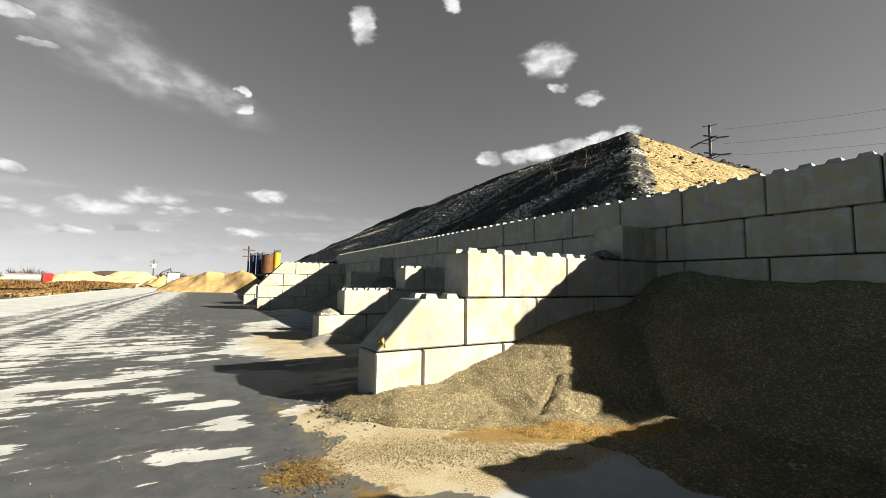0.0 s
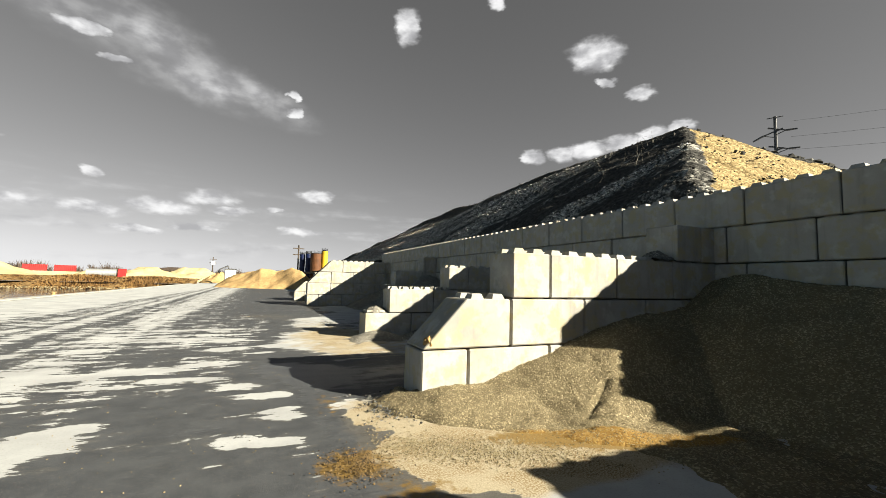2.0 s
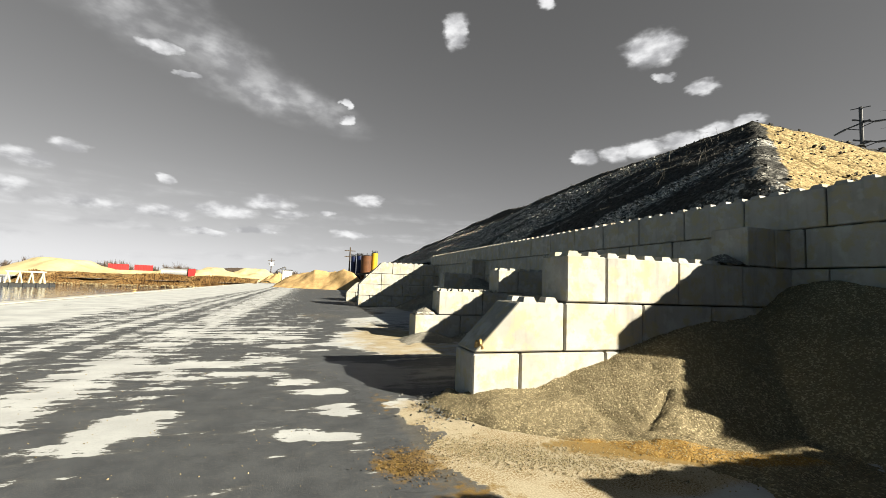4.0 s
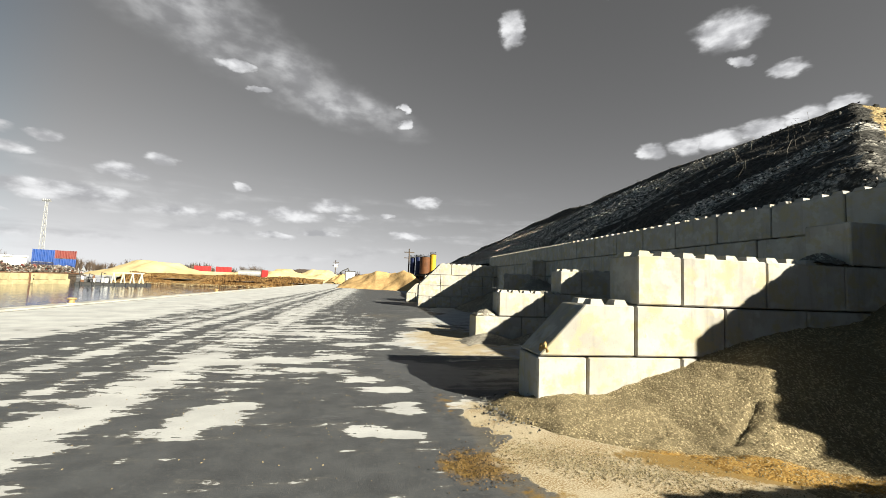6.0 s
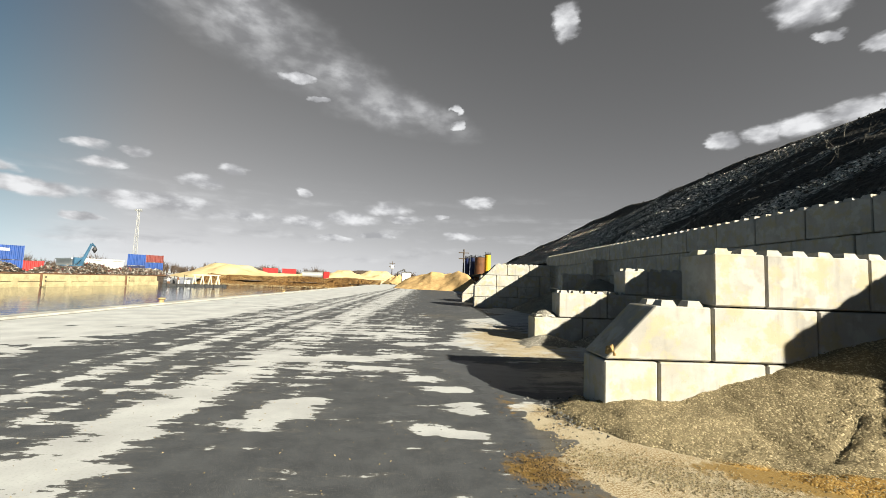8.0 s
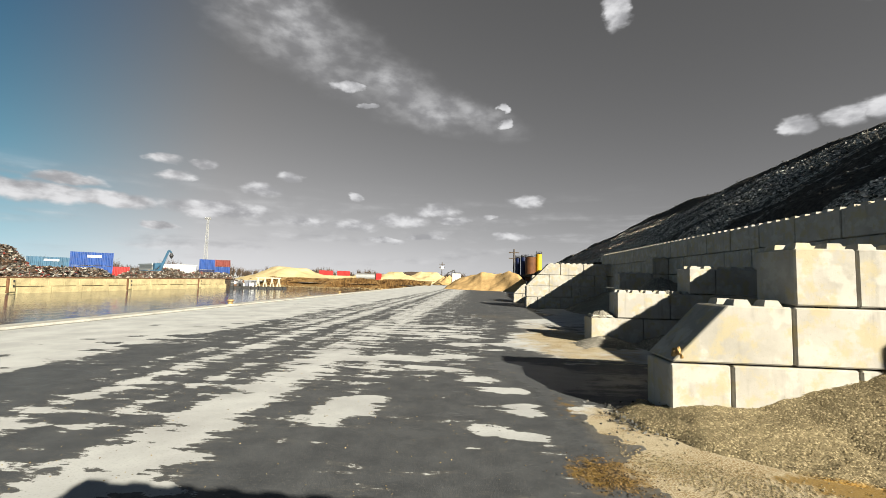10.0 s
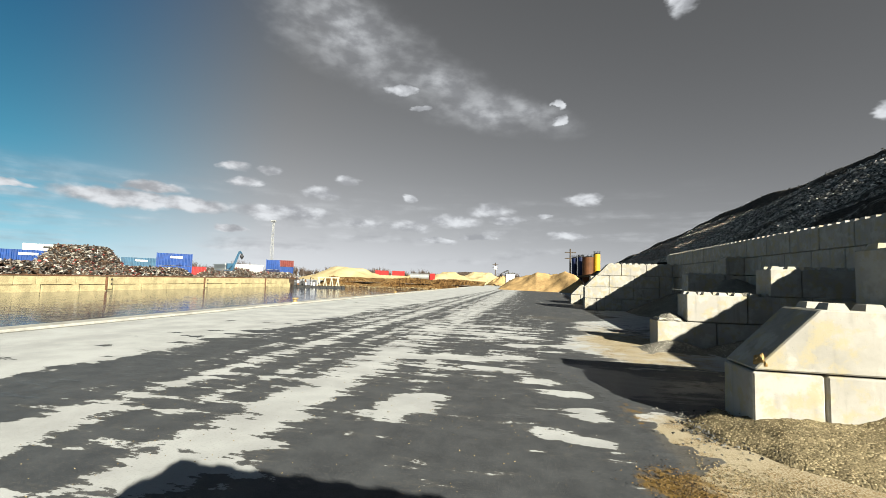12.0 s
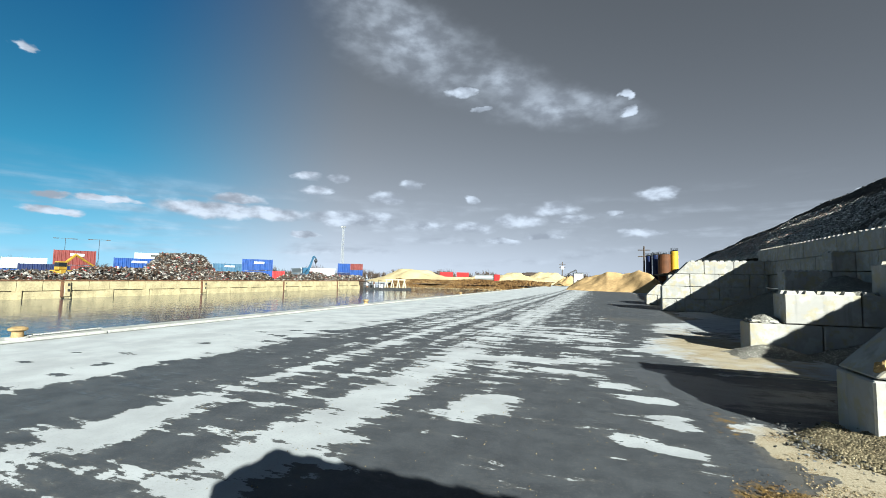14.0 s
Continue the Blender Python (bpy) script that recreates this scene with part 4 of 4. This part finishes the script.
pole_box(small_pole(-18.3, 229.0, 11.5, "wooden utility pole with a pale transformer box"), 7.6)
small_pole(11.6, 129.2, 11.9, "wooden utility pole with two cross arms near the silos")

# ---- silos ----


def silo(x, y, r, h, mat, label):
    ob = thing("silo", pose(x, y, 0), label, "silo", "silos")
    bm = bmesh.new()
    add_cone(bm, (0, 0, 2.5), (0, 0, h), r, r, 24)
    part("shell", bm, mat, ob)
    part("hopper", rod((0, 0, 1.0), (0, 0, 2.5), 0.4, r, 24), mat, ob)
    part("roof", rod((0, 0, h), (0, 0, h + 0.35), r, 0.3, 24), STEEL, ob)
    for i in range(12):
        a = i * math.pi / 6
        part("rail_post", rod((0.95 * r * math.cos(a), 0.95 * r * math.sin(a), h - 0.05), (0.95 * r * math.cos(a), 0.95 * r * math.sin(a), h + 0.8), 0.04, 0.04, 4), STEEL, ob)
    for a in (45, 135, 225, 315):
        part("leg", rod((r * 0.8 * math.cos(radians(a)), r * 0.8 * math.sin(radians(a)), 0), (r * 0.8 * math.cos(radians(a)), r * 0.8 * math.sin(radians(a)), 2.6), 0.12), STEEL, ob)


YELLOW_ORANGE = plain("yellow_silo_paint", (0.46, 0.27, 0.015), 0.6, 0, 0.2, 0.8)
SILO_BROWN = plain("brown_silo_paint", (0.085, 0.033, 0.012), 0.7, 0, 0.3, 0.8)
silo(15.3, 118.7, 1.5, 8.9, SILO_BROWN, "wide brown steel silo with a railing on top")
silo(17.5, 118.2, 0.85, 9.7, YELLOW_ORANGE, "narrow bright yellow steel silo")
silo(13.7, 122.5, 0.75, 9.0, NAVY, "narrow dark blue steel silo")
silo(12.2, 123.5, 0.75, 8.8, NAVY, "narrow dark blue steel silo")
silo(14.3, 126.0, 0.75, 9.1, NAVY, "narrow dark blue steel silo behind the others")

# ---- site cabin behind the sand ----
cabin = thing("site_cabin", pose(-6.0, 128.0, 0, 0, 0, 8), "small white site cabin behind the sand heap", "cabin")
part("wall", box(-1.3, 1.3, -1.1, 1.1, 0, 4.0, 0.04), WHITE, cabin)
part("roof", box(-1.45, 1.45, -1.25, 1.25, 4.0, 4.2, 0.03), STEEL, cabin, "dark flat roof")
part("door", box(-0.45, 0.45, -1.16, -1.1, 0, 2.05), STEEL, cabin, "dark door")
part("window", box(0.6, 1.15, -1.14, -1.1, 1.2, 2.0), GLASS, cabin, "dark window pane")

# ---- sand heaps ----


def mound(name, cx, cy, rx, ry, h, mat, label, seed, flat=1.0, step=None, z0=0.0):
    step = step or max(rx, ry) / 34

    def height(x, y):
        d = np.sqrt(((x - cx) / rx) ** 2 + ((y - cy) / ry) ** 2)
        w = fbm(x / rx, y / ry, 1.7, 4, seed)
        return z0 + h * np.minimum(1.18 * (1 - d) + 0.42 * w * np.clip(1.2 - d, 0, 1), flat + 0.16 * w) - 0.02
    ob, verts = sheet(name, np.arange(cx - rx * 1.15, cx + rx * 1.15, step), np.arange(cy - ry * 1.15, cy + ry * 1.15, step), height, mat,
                      keep=lambda x, y, z: z > z0 - h * 0.12)
    tagged(ob, label, "sand heap", "sand heaps")
    return verts




def yard_heap(x, y):
    """A long uneven ridge of tipped sand that slants across the end of the yard."""
    top = np.interp(x, (-7.0, -3.8, -1.0, 1.0, 3.7, 6.6, 8.2, 11.0), (0.0, 2.1, 3.1, 3.9, 3.2, 3.9, 3.3, 0.2))
    mid = np.interp(x, (-7.0, -1.5, 2.5, 5.0, 8.0, 11.0), (93.0, 91.0, 89.0, 87.0, 84.0, 82.0))
    wave = fbm(x, y, 0.16, 4, 4.0)
    h = top * np.minimum(1.15 - np.abs(y - mid) / 8.0, 1.0 + 0.1 * wave)
    return h + 0.5 * wave * (top > 0.3) + 0.07 * fbm(x, y, 1.1, 3, 6.0) - 0.12


long_heap, _ = sheet("sand_mound", np.arange(-10, 17, 0.25), np.arange(64, 110, 0.4), yard_heap, SAND, keep=lambda x, y, z: z > -0.3)
tagged(long_heap, "long uneven orange sand heap at the end of the yard", "sand heap", "sand heaps")
mound("sand_mound", -72.0, 158.0, 22.0, 15.0, 5.2, PALE_SAND, "long pale yellow sand heap with a flat top", 3.0, flat=0.9)
mound("sand_mound", -33.5, 168.0, 16.0, 10.0, 4.4, PALE_SAND, "pale yellow sand heap on the bank", 4.0)
mound("sand_mound", -20.0, 172.0, 14.0, 10.0, 4.7, PALE_SAND, "pale yellow sand heap on the bank", 6.0)
mound("sand_mound", -50.0, 185.0, 12.0, 10.0, 3.6, PALE_SAND, "pale yellow sand heap on the bank", 7.0)
mound("sand_mound", -9.5, 150.0, 6.0, 6.0, 3.4, SAND, "small sand heap with darker lumps", 8.0)

# ---- basin end: earth bank with dry reeds ----
bank, _ = sheet("bank", np.arange(FAR_X - 2, QUAY_X + 2, 0.8), np.arange(BASIN_END - 5, BASIN_END + 14, 0.8),
                lambda x, y: np.clip((y - BASIN_END + 4.0 + 1.2 * np.sin(x * 0.4)) * 0.42, 0, 3.4) - 2.2 + 0.25 * fbm(x, y, 0.5, 4, 3.0), BANK_EARTH)
tagged(bank, "brown earth bank with dead reeds above the water", "bank", kind="structure")


def reeds():
    r = np.random.default_rng(21)
    verts, faces = [], []
    for _ in range(9000):
        x, u = r.uniform(FAR_X, QUAY_X), r.uniform(0, 1)
        y = BASIN_END - 3.4 + u * 9 - 1.2 * math.sin(x * 0.4)
        z = min((u * 9 + 0.6) * 0.42, 3.3) - 2.3
        h, w, k = r.uniform(0.25, 1.0) * (0.3 + 0.9 * abs(math.sin(x * 0.21) * math.sin(x * 0.083 + 1))), r.uniform(0.1, 0.3), len(verts)
        lean = r.normal(0, 0.25)
        verts += [(x - w, y, z), (x + w, y, z), (x + lean, y + 0.1, z + h), (x, y + w, z)]
        faces += [(k, k + 1, k + 2), (k + 1, k + 3, k + 2), (k + 3, k, k + 2)]
    soup("reeds", verts, faces, REED, "dry brown reeds along the bank", "reeds")


reeds()
n = 700
sx = rng.uniform(FAR_X, QUAY_X, n)
stones("bank_stones", np.stack([sx, BASIN_END - 3.9 - 1.2 * np.sin(sx * 0.4) + rng.uniform(-0.3, 1.2, n), -1.55 + rng.uniform(0, 0.5, n)], 1).tolist(), rng.uniform(0.12, 0.42, n), STONE,
       "pale stones along the water line of the bank", "stones", 9)


def far_woods(name, a0, a1, dist, h0, h1, count, seed, label):
    """A belt of leafless trees, each with a trunk and a fan of thin branches."""
    r = np.random.default_rng(seed)
    verts, faces = [], []
    for _ in range(count):
        a, d = radians(r.uniform(a0, a1)), dist * r.uniform(0.95, 1.1)
        x, y, h = -d * math.sin(a), d * math.cos(a), h0 + (h1 - h0) * r.random() * (0.45 + 0.55 * math.sin(a * 31.0) ** 2)
        for _ in range(26):
            k = len(verts)
            z0 = h * r.uniform(0.0, 0.55)
            ex, ey, ez = x + r.normal(0, h * 0.16), y + r.normal(0, h * 0.16), h * r.uniform(0.5, 1.0)
            w = h * 0.022
            verts += [(x - w, y, z0), (x + w, y, z0), (x, y + w, z0), (ex, ey, max(ez, z0 + 0.3))]
            faces += [(k, k + 1, k + 3), (k + 1, k + 2, k + 3), (k + 2, k, k + 3)]
    soup(name, verts, faces, TWIG, label, "woods")


far_woods("woods", -4, 16, 500, 4, 13, 420, 1, "distant belt of bare brown trees")
far_woods("woods", 14, 70, 330, 3, 12, 560, 2, "distant belt of bare trees behind the far quay")
far_woods("woods", -10, 2, 210, 3, 7, 120, 3, "bare bushes beyond the sand heaps")
rise, _ = sheet("far_rise", np.arange(-130, -20, 6.0), np.arange(500, 600, 12.0),
                lambda x, y: 13.0 * np.exp(-(((x + 78) / 42) ** 2 + ((y - 550) / 30) ** 2)) + 1.0 * fbm(x, y, 0.05, 3, 1.0) - 1.5, TWIG)
tagged(rise, "low wooded rise on the horizon", "hill", kind="structure")

# ---- far quay: containers, scrap, cranes ----


def container(x, y, z, turn, mat, label, length=6.06, mark=None, h=2.59):
    """A shipping container with its corrugated sides, corner posts and doors."""
    ob = thing("shipping_container", pose(x, y, z, 0, 0, turn), label, "container", "containers on the far quay")
    a, w = length / 2, 1.22
    n = int(length / 0.56)
    pitch = (length - 0.2) / n
    edge = []
    for i in range(n):
        x0 = -a + 0.1 + i * pitch
        edge += [(x0, w - 0.05), (x0 + 0.2 * pitch, w - 0.05), (x0 + 0.35 * pitch, w + 0.02), (x0 + 0.8 * pitch, w + 0.02), (x0 + 0.95 * pitch, w - 0.05)]
    edge.append((a - 0.1, w - 0.05))
    ring = edge + [(x, -y) for x, y in reversed(edge)]
    bm = bmesh.new()
    low, high = [[bm.verts.new((x, y, z)) for x, y in ring] for z in (0.1, h - 0.05)]
    for i in range(len(ring)):
        k = (i + 1) % len(ring)
        bm.faces.new((low[i], high[i], high[k], low[k]))
    bm.faces.new(high[::-1]), bm.faces.new(low)
    bmesh.ops.recalc_face_normals(bm, faces=bm.faces[:])
    part("body", bm, mat, ob)
    for sx in (-1, 1):
        for sy in (-1, 1):
            part("corner_post", box(sx * a - 0.09, sx * a + 0.09, sy * w - 0.08, sy * w + 0.08, 0, h), mat, ob)
    for s in (-1, 1):
        part("door", box(a, a + 0.05, 0.03 * s, s * (w - 0.1), 0.15, h - 0.12), mat, ob)
    if mark:
        part("marking", box(-a * 0.25, a * 0.45, -w - 0.04, -w - 0.032, h * 0.6, h * 0.78), mark, ob, "plain marking bar")
    return ob


def stack(x, y, turn, h, length, *units):
    for i, (mat, label, mark) in enumerate(units):
        container(x, y, i * h, turn, mat, label, length, mark, h)


stack(-101.0, 45.5, 65, 2.1, 5.9, (BLUE, "blue shipping container under a white one", None), (WHITE, "white shipping container on a blue one", None))
stack(-90.5, 43.5, 64, 3.0, 6.4, (NAVY, "dark blue shipping container by the scrap", None))
stack(-102.0, 54.0, 62, 3.05, 6.4, (MAROON, "faded red shipping container at the foot of a stack", None), (MAROON, "faded red shipping container on top of another", WHITE))
stack(-80.0, 52.0, 57, 2.2, 6.6, (NAVY, "dark blue shipping container under another", None), (BLUE, "bright blue shipping container behind the scrap heap", WHITE))
stack(-107.0, 74.3, 55, 2.26, 8.6, (BLUE, "blue container low in a stack", None), (BLUE, "blue container in the middle of a stack", None), (WHITE, "long white container with dark bars of lettering", BLACK))
stack(-89.2, 80.6, 48, 2.25, 6.7, (MAROON, "faded red shipping container among the scrap", None), (CYAN, "light blue shipping container", WHITE))
stack(-81.0, 82.0, 44, 2.85, 6.8, (BLUE, "blue shipping container at the foot of a stack", WHITE), (BLUE, "blue shipping container on top of another", WHITE))
stack(-79.4, 87.6, 42, 2.9, 3.0, (RED, "orange red shipping container", None))
stack(-72.8, 107.9, 33, 2.85, 3.5, (NAVY, "dark blue shipping container at the quay's end", None), (BLUE, "blue shipping container at the quay's end", None))
stack(-69.7, 109.9, 33, 1.9, 3.5, (MAROON, "faded red container at the quay's end", None), (BLUE, "blue container between two red ones", None), (MAROON, "faded red container on top of a stack", None))
terrace = tagged(new("terrace", mesh_of(box(-98, -58, 208, 228, -0.3, 2.65, 1.0), "terrace", PALE_SAND)), "raised sandy terrace behind the sand heaps", "terrace", kind="structure")
container(-78.8, 216.0, 2.65, 20, RED, "bright red container behind the sand heap", 7.0)
container(-70.3, 218.8, 2.65, 18, RED, "bright red container behind the sand heap", 6.6)
container(-86.5, 213.5, 2.65, 22, STEEL, "dark container behind the sand heap", 4.0)


def scrap_heap(cx, cy, rx, ry, h, count, seed, label, steep=1.25):
    """A pile of bent plates, tubes and beams on a low core."""
    mound("scrap_core", cx, cy, rx * 0.85, ry * 0.85, h * 0.86, SCRAP, "tight core of rusty scrap metal", seed, flat=0.8, z0=0.0)
    r = np.random.default_rng(seed)
    verts, faces = [], []
    for _ in range(count):
        a, d = r.uniform(0, 6.283), math.sqrt(r.uniform(0, 1))
        x, y = cx + rx * d * math.cos(a), cy + ry * d * math.sin(a)
        z = max(0.15, h * min(steep * (1 - d), 1.0) * r.uniform(0.85, 1.03))
        m = np.array(Euler((r.normal(0, 0.55), r.normal(0, 0.55), r.uniform(-3, 3))).to_matrix())
        sx, sy, sz = r.uniform(0.15, 0.75), r.uniform(0.05, 0.3), r.uniform(0.02, 0.08)
        k = len(verts)
        c = np.array([(i, j, l) for i in (-sx, sx) for j in (-sy, sy) for l in (-sz, sz)]) * 0.6
        verts.extend((c @ m.T + (x, y, z)).tolist())
        faces += [(k, k + 1, k + 3, k + 2), (k + 4, k + 6, k + 7, k + 5), (k, k + 4, k + 5, k + 1), (k + 2, k + 3, k + 7, k + 6), (k, k + 2, k + 6, k + 4), (k + 1, k + 5, k + 7, k + 3)]
    soup("scrap_pieces", verts, faces, SCRAP, label, "scrap")


scrap_heap(-70.6, 53.6, 6.0, 7.6, 5.0, 8000, 31, "tall pile of bent scrap metal on the far quay", 1.9)
scrap_heap(-72.0, 92.0, 5.0, 12.0, 2.8, 2000, 33, "low pile of scrap metal along the far quay")
for i, (cy, h) in enumerate(((26.0, 1.5), (43.0, 2.1), (63.0, 1.9), (83.0, 1.7), (101.0, 1.8))):
    scrap_heap(-67.2, cy, 2.3, 11.5, h * 1.1, 3200, 36 + i, "low ridge of mixed scrap metal along the far quay", 2.4)


def material_handler(x, y, turn, mat, s, up, label):
    ob = thing("material_handler", pose(x, y, 0, 0, 0, turn), label, "crane")
    for sy in (-1, 1):
        part("track", box(-1.9 * s, 1.9 * s, sy * 1.2 * s - 0.3 * s, sy * 1.2 * s + 0.3 * s, 0, 0.8 * s, 0.15 * s), BLACK, ob)
    part("undercarriage", box(-1.2 * s, 1.2 * s, -0.9 * s, 0.9 * s, 0.5 * s, 1.1 * s), STEEL, ob)
    body = part("body", box(-2.2 * s, 1.4 * s, -1.3 * s, 1.3 * s, 1.1 * s, 2.3 * s, 0.12 * s), mat, ob)
    part("counterweight", box(-2.9 * s, -2.2 * s, -1.25 * s, 1.25 * s, 1.1 * s, 2.1 * s, 0.12 * s), STEEL, ob)
    cab = part("cab", box(0.2 * s, 1.8 * s, 0.3 * s, 1.3 * s, 2.3 * s, 3.9 * s, 0.1 * s), mat, ob)
    part("window", box(0.35 * s, 1.84 * s, 0.38 * s, 1.34 * s, 2.9 * s, 3.7 * s, 0.05 * s), GLASS, cab)
    elbow, tip = up
    part("boom", add_cone(rod((1.0 * s, -0.3 * s, 2.2 * s), (elbow[0] * s, -0.3 * s, elbow[1] * s), 0.34 * s, 0.24 * s, 6), (0.2 * s, -0.3 * s, 2.6 * s), (elbow[0] * 0.6 * s, -0.3 * s, elbow[1] * 0.62 * s), 0.12 * s, 0.1 * s, 6), mat, ob)
    part("stick", rod((elbow[0] * s, -0.3 * s, elbow[1] * s), (tip[0] * s, -0.3 * s, tip[1] * s), 0.25 * s, 0.16 * s, 6), mat, ob)
    part("grab", add_cone(rod((tip[0] * s, -0.3 * s, tip[1] * s), (tip[0] * s, -0.3 * s, (tip[1] - 0.7) * s), 0.12 * s, 0.5 * s, 8), (tip[0] * s, -0.3 * s, (tip[1] - 0.7) * s), (tip[0] * s, -0.3 * s, (tip[1] - 1.4) * s), 0.5 * s, 0.08 * s, 8), STEEL, ob)


material_handler(-82.1, 41.8, -80, YELLOW, 0.86, ((-2.4, 5.3), (-6.4, 3.0)), "yellow material handler with a bent boom by the scrap")
material_handler(-71.7, 87.8, 60, CYAN, 1.0, ((2.6, 6.9), (3.2, 6.4)), "light blue material handler with a raised boom")
material_handler(-5.5, 139.5, 200, STEEL, 0.9, ((1.8, 5.8), (4.4, 4.6)), "dark loader crane behind the sand heaps")

mast = thing("light_mast", pose(-106.8, 157.3, 0), "tall slender lattice light mast", "light mast")
for a in (0, 120, 240):
    c, s = math.cos(radians(a)), math.sin(radians(a))
    part("leg", rod((0.9 * c, 0.9 * s, 0), (0.35 * c, 0.35 * s, 23.5), 0.13, 0.1, 6), GALV, mast)
for i in range(11):
    bm, z, k = bmesh.new(), 1 + 2 * i, 0.9 - 0.047 * i
    for a in (0, 120, 240):
        add_cone(bm, (k * math.cos(radians(a)), k * math.sin(radians(a)), z), (k * math.cos(radians(a + 120)), k * math.sin(radians(a + 120)), z + 2), 0.05, 0.05, 4)
    part("brace", bm, GALV, mast)
part("lamp_frame", box(-1.2, 1.2, -0.25, 0.25, 23.4, 23.7), GALV, mast)
for i in range(4):
    part("floodlight", box(-1.1 + 0.62 * i, -0.75 + 0.62 * i, -0.5, 0.1, 23.7, 24.2, 0.04), GALV, mast)

for (x, y) in ((-150.0, 86.0), (-156.0, 80.0)):
    lp = thing("street_lamp", pose(x, y, 0, 0, 0, 60), "double-armed lamp post beyond the containers", "lamp post", "lamp posts")
    part("post", rod((0, 0, 0), (0, 0, 12), 0.1, 0.06), STEEL, lp)
    part("arm", box(-2.2, 2.2, -0.05, 0.05, 11.95, 12.05), STEEL, lp)
    for s in (-1, 1):
        part("lamp_head", box(s * 2.2 - 0.6, s * 2.2 + 0.6, -0.2, 0.2, 11.8, 12.05, 0.04), STEEL, lp)

hall = thing("warehouse", pose(-104.5, 134.0, 0, 0, 0, 140), "low white warehouse behind the scrap", "building")
part("wall", box(-10, 10, -6, 6, 0, 4.2), WHITE, hall)
part("roof", box(-10.3, 10.3, -6.3, 6.3, 4.2, 4.6), GALV, hall)
for i in range(5):
    part("door", box(-8.6 + 4 * i, -6.2 + 4 * i, -6.06, -6.0, 0, 3.0), STEEL, hall)

# floating pontoon with a pale steel frame
pont = thing("work_pontoon", pose(-55.4, 103.6, WATER_Z - 0.35, 0, 0, 28), "dark work pontoon with pale steel trestles and gear afloat", "pontoon")
part("hull", box(-6.8, 6.4, -2.2, 2.2, 0, 0.85, 0.1), BLACK, pont)
for i in range(7):
    part("fender", rod((-5.8 + 1.9 * i, -2.3, 0.35), (-5.8 + 1.9 * i, -2.3, 0.95), 0.2), BLACK, pont)
for yy in (-1.5, 1.5):
    part("beam", box(-0.8, 4.9, yy - 0.1, yy + 0.1, 2.95, 3.15, 0.02), CREAM, pont)
    for i in range(4):
        x0 = -0.5 + 1.65 * i
        tr = part("trestle", rod((x0 - 0.35, yy, 0.85), (x0, yy, 2.95), 0.15, 0.12, 6), CREAM, pont, "pale steel trestle")
        part("trestle_leg", rod((x0 + 0.4, yy, 0.85), (x0 + 0.04, yy, 2.95), 0.15, 0.12, 6), CREAM, tr)
part("deck", box(-0.9, 5.0, -1.7, 1.7, 3.15, 3.25), CREAM, pont, "pale plank deck on the trestles")
gear = random.Random(4)
for i in range(22):
    gx, gy, gh, gw = gear.uniform(-6.4, -1.0), gear.uniform(-1.9, 1.6), gear.uniform(0.3, 1.5), gear.uniform(0.15, 0.45)
    part("deck_gear", box(gx - gw, gx + gw, gy - 0.25, gy + 0.25, 0.85, 0.85 + gh, 0.05), (STEEL, GALV, WHITE, RUST, STEEL)[i % 5], pont)
for x0, z1 in ((-6.2, 3.4), (-4.6, 2.7), (-2.6, 3.0)):
    part("davit", add_cone(rod((x0, -0.5, 0.85), (x0, -0.5, z1), 0.09, 0.07, 6), (x0, -0.5, z1), (x0 + 0.9, -0.8, z1 - 0.3), 0.07, 0.05, 6), STEEL, pont)
for s in (-1, 1):
    part("hand_rail", rod((-6.6, 2.0 * s, 1.75), (-1.2, 2.0 * s, 1.75), 0.035, 0.035, 5), GALV, pont)

# tank lorry on the bank
lorry = thing("tank_lorry", pose(-42.0, 161.0, 0.2, 0, 0, 8), "tank lorry with a red cab and a silver trailer", "lorry")
part("cab", box(3.1, 5.2, -1.25, 1.25, 0.9, 3.5, 0.12), RED, lorry)
tank = bmesh.new()
add_cone(tank, (-4.6, 0, 2.2), (2.8, 0, 2.2), 1.15, 1.15, 16)
part("tank", tank, GALV, lorry)
part("chassis", box(-4.6, 5.0, -0.6, 0.6, 0.7, 1.0), STEEL, lorry)
for x in (-4.0, -2.9, 1.8, 4.2):
    for s in (-1, 1):
        part("wheel", rod((x, s * 0.95, 0.5), (x, s * 1.25, 0.5), 0.5, 0.5, 14), BLACK, lorry)
